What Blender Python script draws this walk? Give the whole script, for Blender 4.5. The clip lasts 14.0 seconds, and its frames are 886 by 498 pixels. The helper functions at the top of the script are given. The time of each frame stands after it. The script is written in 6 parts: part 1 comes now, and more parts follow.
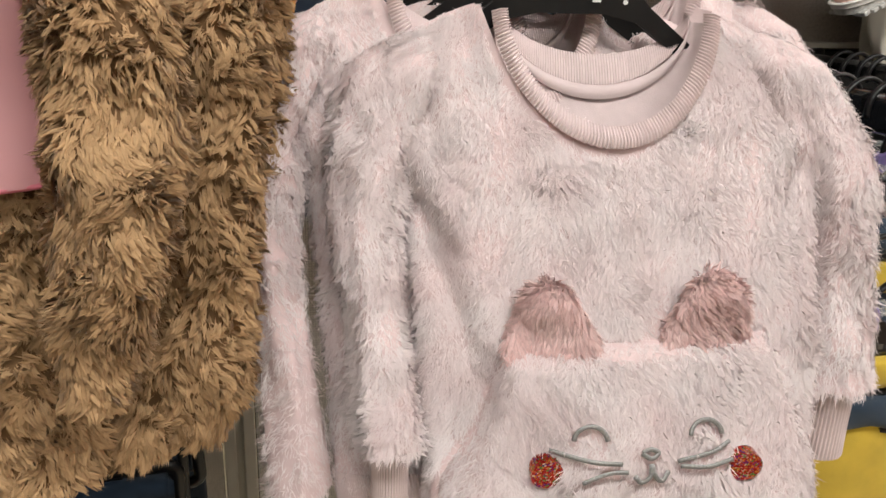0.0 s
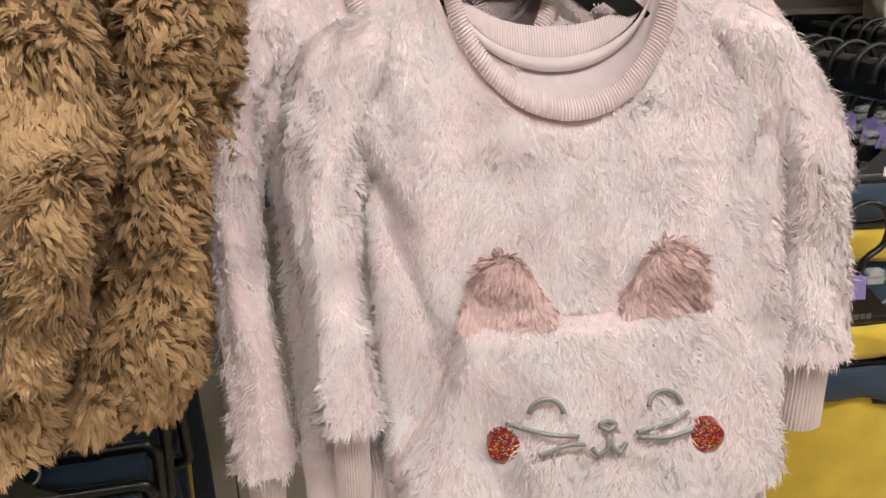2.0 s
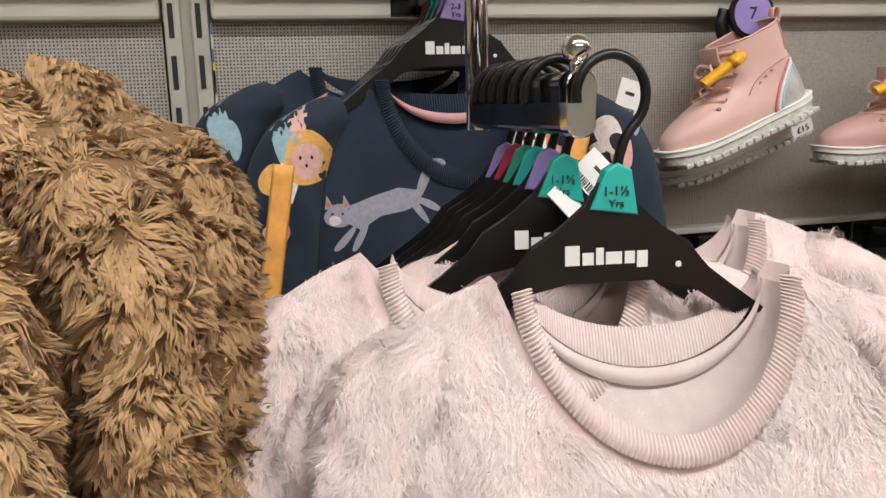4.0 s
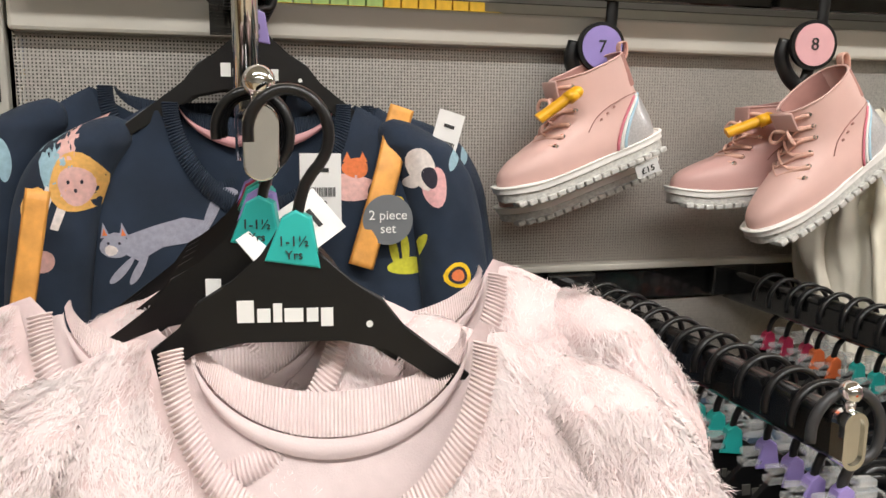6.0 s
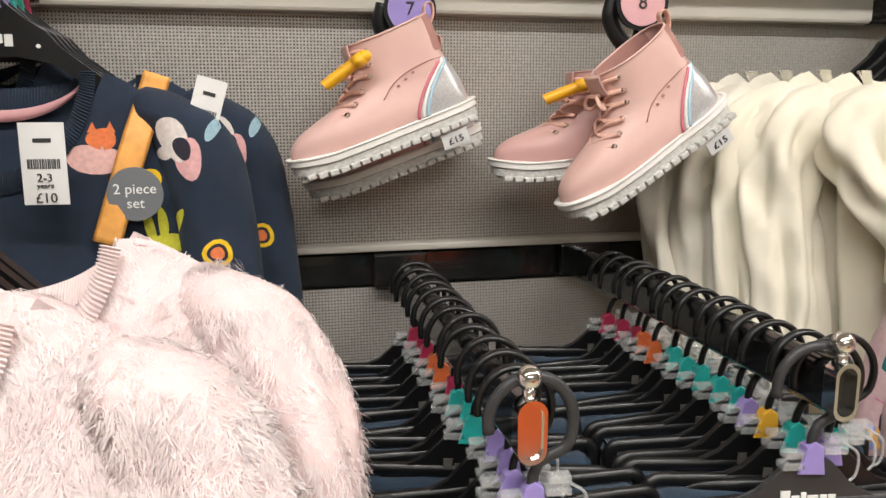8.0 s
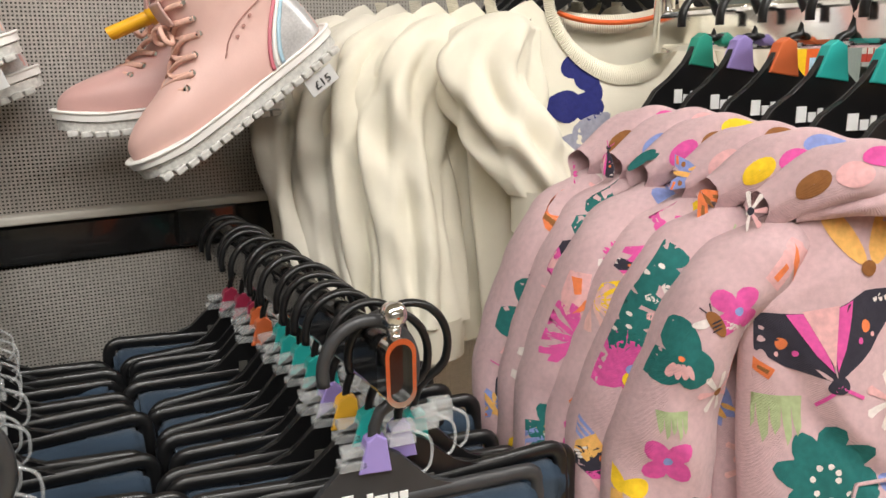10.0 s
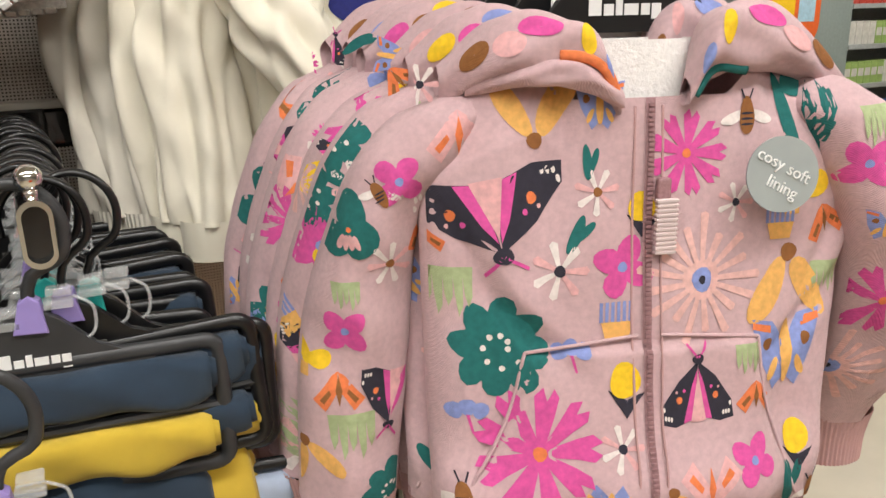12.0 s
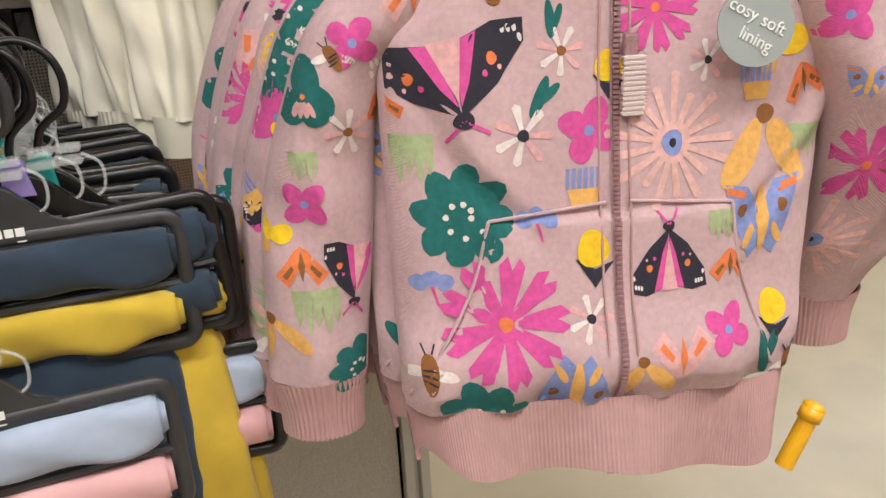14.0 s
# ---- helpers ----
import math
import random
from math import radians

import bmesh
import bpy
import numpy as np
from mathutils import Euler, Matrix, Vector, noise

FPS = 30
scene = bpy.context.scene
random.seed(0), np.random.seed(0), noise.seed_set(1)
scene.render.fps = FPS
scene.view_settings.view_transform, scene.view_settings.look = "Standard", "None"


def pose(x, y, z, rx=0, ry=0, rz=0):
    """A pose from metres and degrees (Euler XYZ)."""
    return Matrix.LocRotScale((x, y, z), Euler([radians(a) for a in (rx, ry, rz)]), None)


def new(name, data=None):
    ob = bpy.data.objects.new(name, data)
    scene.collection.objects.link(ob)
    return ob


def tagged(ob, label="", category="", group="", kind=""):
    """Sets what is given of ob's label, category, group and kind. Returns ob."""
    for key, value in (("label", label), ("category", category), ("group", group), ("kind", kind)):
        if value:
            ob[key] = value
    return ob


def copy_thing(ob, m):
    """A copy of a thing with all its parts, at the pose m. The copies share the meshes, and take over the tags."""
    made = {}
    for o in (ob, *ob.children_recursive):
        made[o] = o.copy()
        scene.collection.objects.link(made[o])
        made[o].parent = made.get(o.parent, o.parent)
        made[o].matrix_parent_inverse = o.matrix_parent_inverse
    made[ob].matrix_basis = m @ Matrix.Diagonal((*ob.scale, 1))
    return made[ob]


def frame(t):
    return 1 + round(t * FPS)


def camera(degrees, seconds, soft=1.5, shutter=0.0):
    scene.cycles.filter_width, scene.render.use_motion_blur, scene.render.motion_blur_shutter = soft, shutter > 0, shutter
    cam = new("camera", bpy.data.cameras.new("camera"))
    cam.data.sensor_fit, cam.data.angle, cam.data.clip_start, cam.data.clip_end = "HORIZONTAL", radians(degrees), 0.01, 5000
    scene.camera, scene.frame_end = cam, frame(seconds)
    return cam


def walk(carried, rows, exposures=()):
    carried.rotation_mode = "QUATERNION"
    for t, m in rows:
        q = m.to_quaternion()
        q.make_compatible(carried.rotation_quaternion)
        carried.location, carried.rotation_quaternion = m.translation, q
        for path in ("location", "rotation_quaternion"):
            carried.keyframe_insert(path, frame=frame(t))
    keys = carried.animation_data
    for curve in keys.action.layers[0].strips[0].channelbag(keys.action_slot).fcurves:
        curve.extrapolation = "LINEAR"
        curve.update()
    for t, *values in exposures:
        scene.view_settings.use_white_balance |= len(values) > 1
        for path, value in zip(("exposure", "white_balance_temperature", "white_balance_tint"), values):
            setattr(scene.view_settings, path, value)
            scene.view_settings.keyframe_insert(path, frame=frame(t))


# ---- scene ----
cam = camera(57.9, 14.0)
METRES, EYE, TILT, LEAN, TURN = 1.22, 1.30, -19.0, -1.7, -16.0
ROWS = [
    (0.0, 0.0, 0.0, 0.0, 0.0, 0.0, -0.0),
    (0.5, 0.0281, 0.0019, -0.0054, 0.89, 0.05, -0.14),
    (1.0, 0.046, -0.0012, -0.011, 1.93, -0.1, 0.74),
    (1.5, 0.0524, -0.0052, -0.0127, 3.03, -0.2, 1.07),
    (2.0, 0.0455, -0.0009, -0.0059, 2.73, -0.94, 1.57),
    (2.5, 0.0347, 0.0265, 0.0131, 2.68, -1.59, 2.52),
    (3.0, 0.0179, 0.0649, 0.0586, 1.8, 3.47, 3.43),
    (5.5, 0.0724, 0.1182, 0.1183, 3.82, 10.13, 0.5),
    (6.0, 0.1456, 0.1331, 0.1204, 1.01, 9.62, 0.8),
    (6.5, 0.2262, 0.1464, 0.1228, 1.04, 9.02, 0.51),
    (7.0, 0.2837, 0.1531, 0.1209, 1.47, 9.25, 0.19),
    (7.5, 0.3265, 0.1605, 0.1133, 2.33, 9.29, 0.44),
    (8.0, 0.3374, 0.1827, 0.117, 3.44, 8.69, 0.74),
    (8.5, 0.3361, 0.2279, 0.1325, -1.7, 7.85, 3.69),
    (9.0, 0.3678, 0.2616, 0.1398, -10.91, 6.62, 6.96),
    (11.5, 0.6124, 0.2455, 0.0817, -11.67, 2.65, 6.13),
    (12.0, 0.6337, 0.2348, 0.0663, -11.01, 1.4, 6.76),
    (12.5, 0.6478, 0.2305, 0.0562, -14.17, -0.24, 7.64),
    (13.0, 0.6573, 0.23, 0.0502, -13.36, -1.17, 8.45),
    (13.5, 0.6625, 0.2346, 0.0398, -12.0, -2.57, 8.75),
    (14.0, 0.6591, 0.242, 0.0275, -9.78, -2.84, 7.99),
]
EXPOSURES = [(0.0, -0.42), (2.5, -0.42), (3.2, -0.4), (5.3, -0.08), (9.2, -0.04), (11.3, -0.12), (12.5, -0.16), (14.0, -0.16)]
walk(cam, [(t, pose(0, 0, EYE, TILT, LEAN, TURN) @ pose(METRES * x, METRES * y, METRES * z, 90 + pitch, roll, yaw)) for t, x, y, z, yaw, pitch, roll in ROWS], EXPOSURES)

# ---- world and lamps ----
world = bpy.data.worlds.new("world")
scene.world = world
world.use_nodes = True
world.node_tree.nodes["Background"].inputs[0].default_value = (1.0, 0.95, 0.88, 1)
world.node_tree.nodes["Background"].inputs[1].default_value = 0.015


def area_lamp(name, x, y, z, sx, sy, power, rgb=(1.0, 0.985, 0.965)):
    data = bpy.data.lights.new(name, "AREA")
    data.shape, data.size, data.size_y, data.energy, data.color = "RECTANGLE", sx, sy, power, rgb
    ob = new(name, data)
    ob.location = (x, y, z)
    return ob


CEILING = 3.1
area_lamp("ceiling_lamp", 0.6, -0.55, CEILING - 0.12, 3.6, 0.22, 72)
area_lamp("ceiling_lamp", 0.6, -2.9, CEILING - 0.12, 3.6, 0.22, 52)
area_lamp("ceiling_lamp", 4.6, 0.5, CEILING - 0.12, 3.6, 0.22, 38)
area_lamp("ceiling_lamp", 6.0, 3.4, CEILING - 0.12, 4.0, 0.3, 70)
area_lamp("ceiling_lamp", 0.6, 3.0, CEILING - 0.12, 3.6, 0.22, 22)


# ---- materials ----
def mat(name, rgb, rough=0.6, metal=0.0, var=0.12, scale=40.0, bump=0.0, bscale=300.0, rgb2=None, island=0.0, objvar=0.0,
        sheen=0.0, coat=0.0, alpha=1.0, glow=0.0, weave=0.0, stretch=(1, 1, 1), trans=0.0):
    m = bpy.data.materials.new(name)
    m.use_nodes = True
    nt = m.node_tree
    n, l = nt.nodes, nt.links
    b = n["Principled BSDF"]
    b.inputs["Roughness"].default_value = rough
    b.inputs["Metallic"].default_value = metal
    b.inputs["Sheen Weight"].default_value = sheen
    b.inputs["Coat Weight"].default_value = coat
    b.inputs["Alpha"].default_value = alpha
    b.inputs["Transmission Weight"].default_value = trans
    tc = n.new("ShaderNodeTexCoord")
    mp = n.new("ShaderNodeMapping")
    mp.inputs["Scale"].default_value = stretch
    l.new(tc.outputs["Object"], mp.inputs["Vector"])
    nz = n.new("ShaderNodeTexNoise")
    nz.inputs["Scale"].default_value, nz.inputs["Detail"].default_value = scale, 6
    l.new(mp.outputs["Vector"], nz.inputs["Vector"])
    mix = n.new("ShaderNodeMix")
    mix.data_type = "RGBA"
    lo = rgb2 if rgb2 else tuple(c * (1 - var) for c in rgb)
    hi = rgb if rgb2 else tuple(min(1, c * (1 + var)) for c in rgb)
    mix.inputs["A"].default_value, mix.inputs["B"].default_value = (*lo, 1), (*hi, 1)
    ramp = n.new("ShaderNodeMapRange")
    ramp.inputs["From Min"].default_value, ramp.inputs["From Max"].default_value = 0.3, 0.7
    l.new(nz.outputs["Fac"], ramp.inputs["Value"])
    l.new(ramp.outputs["Result"], mix.inputs["Factor"])
    out = mix.outputs["Result"]
    if island or objvar:
        src = n.new("ShaderNodeNewGeometry").outputs["Random Per Island"] if island else n.new("ShaderNodeObjectInfo").outputs["Random"]
        amount = island or objvar
        r = n.new("ShaderNodeMapRange")
        r.inputs["To Min"].default_value, r.inputs["To Max"].default_value = 1 - amount, 1 + amount
        l.new(src, r.inputs["Value"])
        hs = n.new("ShaderNodeHueSaturation")
        l.new(r.outputs["Result"], hs.inputs["Value"])
        l.new(out, hs.inputs["Color"])
        out = hs.outputs["Color"]
    l.new(out, b.inputs["Base Color"])
    if glow:
        l.new(out, b.inputs["Emission Color"])
        b.inputs["Emission Strength"].default_value = glow
    if bump or weave:
        bn = n.new("ShaderNodeBump")
        bn.inputs["Distance"].default_value = 0.001
        bn.inputs["Strength"].default_value = bump or weave
        if weave:
            w1, w2 = n.new("ShaderNodeTexWave"), n.new("ShaderNodeTexNoise")
            w1.bands_direction = "DIAGONAL"
            w1.inputs["Scale"].default_value, w1.inputs["Distortion"].default_value = bscale, 1.5
            w2.inputs["Scale"].default_value = bscale * 1.3
            l.new(tc.outputs["Object"], w1.inputs["Vector"])
            l.new(tc.outputs["Object"], w2.inputs["Vector"])
            ad = n.new("ShaderNodeMath")
            l.new(w1.outputs["Fac"], ad.inputs[0])
            l.new(w2.outputs["Fac"], ad.inputs[1])
            l.new(ad.outputs[0], bn.inputs["Height"])
        else:
            b2 = n.new("ShaderNodeTexNoise")
            b2.inputs["Scale"].default_value, b2.inputs["Detail"].default_value = bscale, 4
            l.new(mp.outputs["Vector"], b2.inputs["Vector"])
            l.new(b2.outputs["Fac"], bn.inputs["Height"])
        l.new(bn.outputs["Normal"], b.inputs["Normal"])
    return m


def mesh_panel_material():
    """A fine woven steel mesh: see-through holes between wires."""
    m = mat("steel_mesh", (0.50, 0.47, 0.43), rough=0.4, metal=0.3, var=0.16, scale=300)
    n, l = m.node_tree.nodes, m.node_tree.links
    tc = n.new("ShaderNodeTexCoord")
    sp = n.new("ShaderNodeSeparateXYZ")
    l.new(tc.outputs["Object"], sp.inputs[0])
    fac = []
    for axis in ("X", "Z"):
        a = n.new("ShaderNodeMath")
        a.operation = "MULTIPLY"
        a.inputs[1].default_value = 1 / 0.0035
        f = n.new("ShaderNodeMath")
        f.operation = "FRACT"
        g = n.new("ShaderNodeMath")
        g.operation = "GREATER_THAN"
        g.inputs[1].default_value = 0.48
        l.new(sp.outputs[axis], a.inputs[0])
        l.new(a.outputs[0], f.inputs[0])
        l.new(f.outputs[0], g.inputs[0])
        fac.append(g.outputs[0])
    hole = n.new("ShaderNodeMath")
    hole.operation = "MULTIPLY"
    l.new(fac[0], hole.inputs[0])
    l.new(fac[1], hole.inputs[1])
    inv = n.new("ShaderNodeMath")
    inv.operation = "SUBTRACT"
    inv.inputs[0].default_value = 1.0
    l.new(hole.outputs[0], inv.inputs[1])
    l.new(inv.outputs[0], n["Principled BSDF"].inputs["Alpha"])
    return m


def sequin_material():
    m = mat("red_sequins", (0.5, 0.03, 0.03), rough=0.18, metal=0.7, var=0.3)
    n, l = m.node_tree.nodes, m.node_tree.links
    tc, v = n.new("ShaderNodeTexCoord"), n.new("ShaderNodeTexVoronoi")
    v.inputs["Scale"].default_value = 900
    l.new(tc.outputs["Object"], v.inputs["Vector"])
    sep, ramp = n.new("ShaderNodeSeparateColor"), n.new("ShaderNodeValToRGB")
    l.new(v.outputs["Color"], sep.inputs[0])
    l.new(sep.outputs[0], ramp.inputs["Fac"])
    ramp.color_ramp.interpolation = "CONSTANT"
    ramp.color_ramp.elements[0].color = (0.38, 0.02, 0.02, 1)
    for at, c in ((0.35, (0.6, 0.05, 0.03, 1)), (0.62, (0.75, 0.3, 0.05, 1)), (0.74, (0.12, 0.03, 0.25, 1)), (0.84, (0.1, 0.3, 0.06, 1)), (0.92, (0.8, 0.6, 0.5, 1))):
        ramp.color_ramp.elements.new(at).color = c
    l.new(ramp.outputs["Color"], n["Principled BSDF"].inputs["Base Color"])
    nm, bp = n.new("ShaderNodeVectorMath"), n.new("ShaderNodeBump")
    bp.inputs["Strength"].default_value, bp.inputs["Distance"].default_value = 0.9, 0.002
    l.new(sep.outputs[1], bp.inputs["Height"])
    l.new(bp.outputs["Normal"], n["Principled BSDF"].inputs["Normal"])
    return m


M = {
    "pink_fur": mat("pink_fur", (0.86, 0.785, 0.775), 0.85, rgb2=(0.81, 0.68, 0.67), scale=22, island=0.05, sheen=0.2),
    "pink_backing": mat("pink_backing", (0.74, 0.58, 0.57), 0.9, scale=40, bump=0.3),
    "ear_fur": mat("ear_fur", (0.83, 0.61, 0.58), 0.75, rgb2=(0.75, 0.50, 0.47), scale=50, island=0.12, sheen=0.2),
    "brown_fur": mat("brown_fur", (0.57, 0.365, 0.185), 0.8, rgb2=(0.45, 0.275, 0.13), scale=24, island=0.12, sheen=0.1),
    # backing cloth, its colour darkened for the shade between the tufts
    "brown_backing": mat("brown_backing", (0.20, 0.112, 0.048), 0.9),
    "pink_rib": mat("pink_rib", (0.70, 0.58, 0.57), 0.85, var=0.05, scale=90, bump=0.2, bscale=900),
    "pink_tape": mat("pink_tape", (0.68, 0.56, 0.55), 0.8, var=0.04, bump=0.2, bscale=900),
    "lining_pink": mat("lining_pink", (0.55, 0.27, 0.28), 0.45, var=0.08, scale=14),
    "embroidery": mat("embroidery", (0.30, 0.30, 0.29), 0.45, metal=0.4, var=0.3, scale=900),
    "sequins": sequin_material(),
    "black_plastic": mat("black_plastic", (0.007, 0.007, 0.0075), 0.30, var=0.25, scale=30, bump=0.04, bscale=900),
    "grey_plastic": mat("grey_plastic", (0.035, 0.036, 0.038), 0.42, var=0.2, scale=30),
    "black_rail": mat("black_rail", (0.012, 0.012, 0.012), 0.16, var=0.3, scale=40, coat=0.5),
    "chrome": mat("chrome", (0.82, 0.82, 0.80), 0.09, metal=1.0, var=0.05, scale=60),
    "gunmetal": mat("gunmetal", (0.10, 0.10, 0.10), 0.12, metal=1.0, var=0.1),
    "brand_dim": mat("brand_dim", (0.10, 0.095, 0.085), 0.4, var=0.1),
    "white_print": mat("white_print", (0.82, 0.82, 0.80), 0.6, var=0.03),
    "dark_print": mat("dark_print", (0.03, 0.03, 0.03), 0.7, var=0.1),
    "grey_print": mat("grey_print", (0.16, 0.17, 0.18), 0.6, var=0.06),
    "card": mat("card", (0.80, 0.79, 0.77), 0.55, var=0.03),
    "card_grey": mat("card_grey", (0.60, 0.60, 0.59), 0.55, var=0.03),
    "sticker_grey": mat("sticker_grey", (0.34, 0.37, 0.36), 0.25, var=0.06, coat=0.3),
    "teal_tab": mat("teal_tab", (0.025, 0.44, 0.40), 0.4, var=0.06),
    "purple_tab": mat("purple_tab", (0.32, 0.25, 0.58), 0.4, var=0.06),
    "orange_tab": mat("orange_tab", (0.72, 0.16, 0.05), 0.4, var=0.06),
    "amber_tab": mat("amber_tab", (0.86, 0.46, 0.04), 0.4, var=0.06),
    "crimson_tab": mat("crimson_tab", (0.40, 0.03, 0.08), 0.4, var=0.06),
    "green_tab": mat("green_tab", (0.03, 0.34, 0.24), 0.4, var=0.06),
    "clear_plastic": mat("clear_plastic", (0.78, 0.80, 0.80), 0.15, var=0.05, alpha=0.30, coat=0.5),
    "yellow_tag": mat("yellow_tag", (0.86, 0.44, 0.015), 0.4, var=0.08, scale=60),
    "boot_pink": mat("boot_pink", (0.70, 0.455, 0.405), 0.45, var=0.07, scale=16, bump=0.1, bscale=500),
    # same leather for the rear boots, with their shade in the colour
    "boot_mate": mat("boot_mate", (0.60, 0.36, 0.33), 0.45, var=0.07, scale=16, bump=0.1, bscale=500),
    "boot_lining": mat("boot_lining", (0.42, 0.21, 0.18), 0.8, var=0.1),
    "lace": mat("lace", (0.74, 0.45, 0.36), 0.8, var=0.1, scale=400),
    "midsole": mat("midsole", (0.84, 0.82, 0.78), 0.5, var=0.04),
    "outsole": mat("outsole", (0.66, 0.65, 0.61), 0.3, rgb2=(0.44, 0.43, 0.41), scale=260, bump=0.3, bscale=500),
    "heel_silver": mat("heel_silver", (0.58, 0.57, 0.57), 0.3, metal=0.4, var=0.15, scale=500),
    "stripe_blue": mat("stripe_blue", (0.40, 0.60, 0.72), 0.5),
    "stripe_red": mat("stripe_red", (0.62, 0.17, 0.22), 0.5),
    "navy": mat("navy", (0.013, 0.024, 0.046), 0.9, var=0.25, scale=26, weave=0.25, bscale=900, sheen=0.05),
    "navy_trouser": mat("navy_trouser", (0.018, 0.037, 0.064), 0.9, var=0.25, scale=26, weave=0.3, bscale=700, sheen=0.2),
    "yellow_cloth": mat("yellow_cloth", (0.64, 0.44, 0.04), 0.9, var=0.14, scale=26, weave=0.3, bscale=700, sheen=0.2),
    "pale_blue_cloth": mat("pale_blue_cloth", (0.40, 0.47, 0.60), 0.9, var=0.12, scale=26, weave=0.3, bscale=700),
    "pink_cloth": mat("pink_cloth", (0.74, 0.42, 0.42), 0.9, var=0.10, scale=26, weave=0.3, bscale=700),
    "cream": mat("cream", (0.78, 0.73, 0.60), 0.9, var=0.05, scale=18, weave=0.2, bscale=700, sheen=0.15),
    # greyer, darker cream on the two rearmost sweatshirts
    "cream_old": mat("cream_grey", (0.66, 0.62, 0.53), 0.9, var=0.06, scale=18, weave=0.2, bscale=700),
    "mauve": mat("mauve", (0.60, 0.405, 0.42), 0.92, var=0.08, scale=240, weave=0.42, bscale=620, sheen=0.2),
    "mauve_rib": mat("mauve_rib", (0.50, 0.30, 0.29), 0.92, var=0.06, scale=90, weave=0.2, bscale=900),
    "fleece": mat("fleece", (0.86, 0.84, 0.81), 0.95, var=0.06, scale=200, bump=1.0, bscale=420, sheen=0.3),
    "zip_metal": mat("zip_tape", (0.34, 0.19, 0.20), 0.5, var=0.2, scale=400),
    "panel_frame": mat("panel_frame", (0.52, 0.49, 0.43), 0.5, var=0.08, scale=7, bump=0.05),
    # dark colour that stands for the shade in the mesh holes
    "rear_sheet": mat("rear_sheet", (0.085, 0.08, 0.072), 0.25, var=0.15, scale=6),
    "upright": mat("upright", (0.44, 0.42, 0.37), 0.5, var=0.08, scale=9),
    "slot": mat("slot", (0.02, 0.02, 0.02), 0.8),
    "brown_strap": mat("tan_leather", (0.78, 0.36, 0.08), 0.55, var=0.15, scale=80, bump=0.2, bscale=600),
    "floor": mat("floor_vinyl", (0.42, 0.36, 0.255), 0.35, var=0.08, scale=5, bump=0.05, bscale=120),
    "white_wall": mat("shop_wall", (0.66, 0.645, 0.61), 0.8, var=0.04, scale=3),
    "ceiling": mat("ceiling_tile", (0.72, 0.71, 0.68), 0.9, var=0.05, scale=6),
    "shelf_grey": mat("shelf_grey", (0.40, 0.42, 0.41), 0.5, var=0.08),
    "pillar_green": mat("pillar_green", (0.27, 0.32, 0.30), 0.5, var=0.06),
    "sign_orange": mat("sign_orange", (0.80, 0.14, 0.03), 0.45, var=0.06),
    "sign_yellow": mat("sign_yellow", (0.88, 0.55, 0.02), 0.45, var=0.06),
    "lamp_glow": mat("lamp_glow", (1.0, 0.95, 0.88), 0.5, var=0.0, glow=9.0),
}


def let_light_through(m, share):
    """Thin fibres pass part of the light on to those behind them."""
    n, l = m.node_tree.nodes, m.node_tree.links
    b, end = n["Principled BSDF"], n["Material Output"]
    soft, mix = n.new("ShaderNodeBsdfTranslucent"), n.new("ShaderNodeMixShader")
    l.new(b.inputs["Base Color"].links[0].from_socket, soft.inputs["Color"])
    mix.inputs[0].default_value = share
    l.new(b.outputs[0], mix.inputs[1])
    l.new(soft.outputs[0], mix.inputs[2])
    l.new(mix.outputs[0], end.inputs["Surface"])


for key in ("pink_fur", "ear_fur", "brown_fur"):
    let_light_through(M[key], 0.08)
PRINT = {
    "ink": (0.028, 0.025, 0.04), "magenta": (0.70, 0.09, 0.34), "rose": (0.76, 0.42, 0.42), "orange": (0.80, 0.21, 0.07), "teal": (0.012, 0.14, 0.13),
    "white": (0.80, 0.72, 0.68), "yellow": (0.90, 0.58, 0.02), "amber": (0.84, 0.46, 0.13), "brown": (0.28, 0.11, 0.03), "blue": (0.25, 0.31, 0.62),
    "green": (0.40, 0.47, 0.25), "paleray": (0.78, 0.47, 0.43), "grey": (0.36, 0.36, 0.44), "sky": (0.33, 0.50, 0.58), "lime": (0.62, 0.60, 0.05), "cobalt": (0.02, 0.025, 0.17),
}
for key, value in PRINT.items():
    M["print_" + key] = mat("print_" + key, value, 0.92, var=0.12, scale=230, weave=0.42, bscale=620)


# ---- mesh helpers ----
def mesh_of(name, verts, faces, smooth=True):
    me = bpy.data.meshes.new(name)
    me.from_pydata([tuple(map(float, v)) for v in verts], [], faces)
    me.validate()
    if smooth:
        me.shade_smooth()
    return me


def link(name, me, material, parent=None, label="", smooth_angle=None):
    ob = new(name, me)
    for m in material if isinstance(material, (list, tuple)) else [material]:
        me.materials.append(M[m])
    if parent:
        ob.parent = parent
    if label:
        ob["label"] = label
    return ob


def part(name, bm, material, parent, label="", smooth=False):
    me = bpy.data.meshes.new(name)
    bmesh.ops.recalc_face_normals(bm, faces=bm.faces)
    bm.to_mesh(me)
    bm.free()
    if smooth:
        me.shade_smooth()
    return link(name, me, material, parent, label)


def empty(name, m, label, category, group="", kind=""):
    ob = new(name)
    ob.matrix_basis = m
    ob.empty_display_size = 0.02
    return tagged(ob, label, category, group, kind)


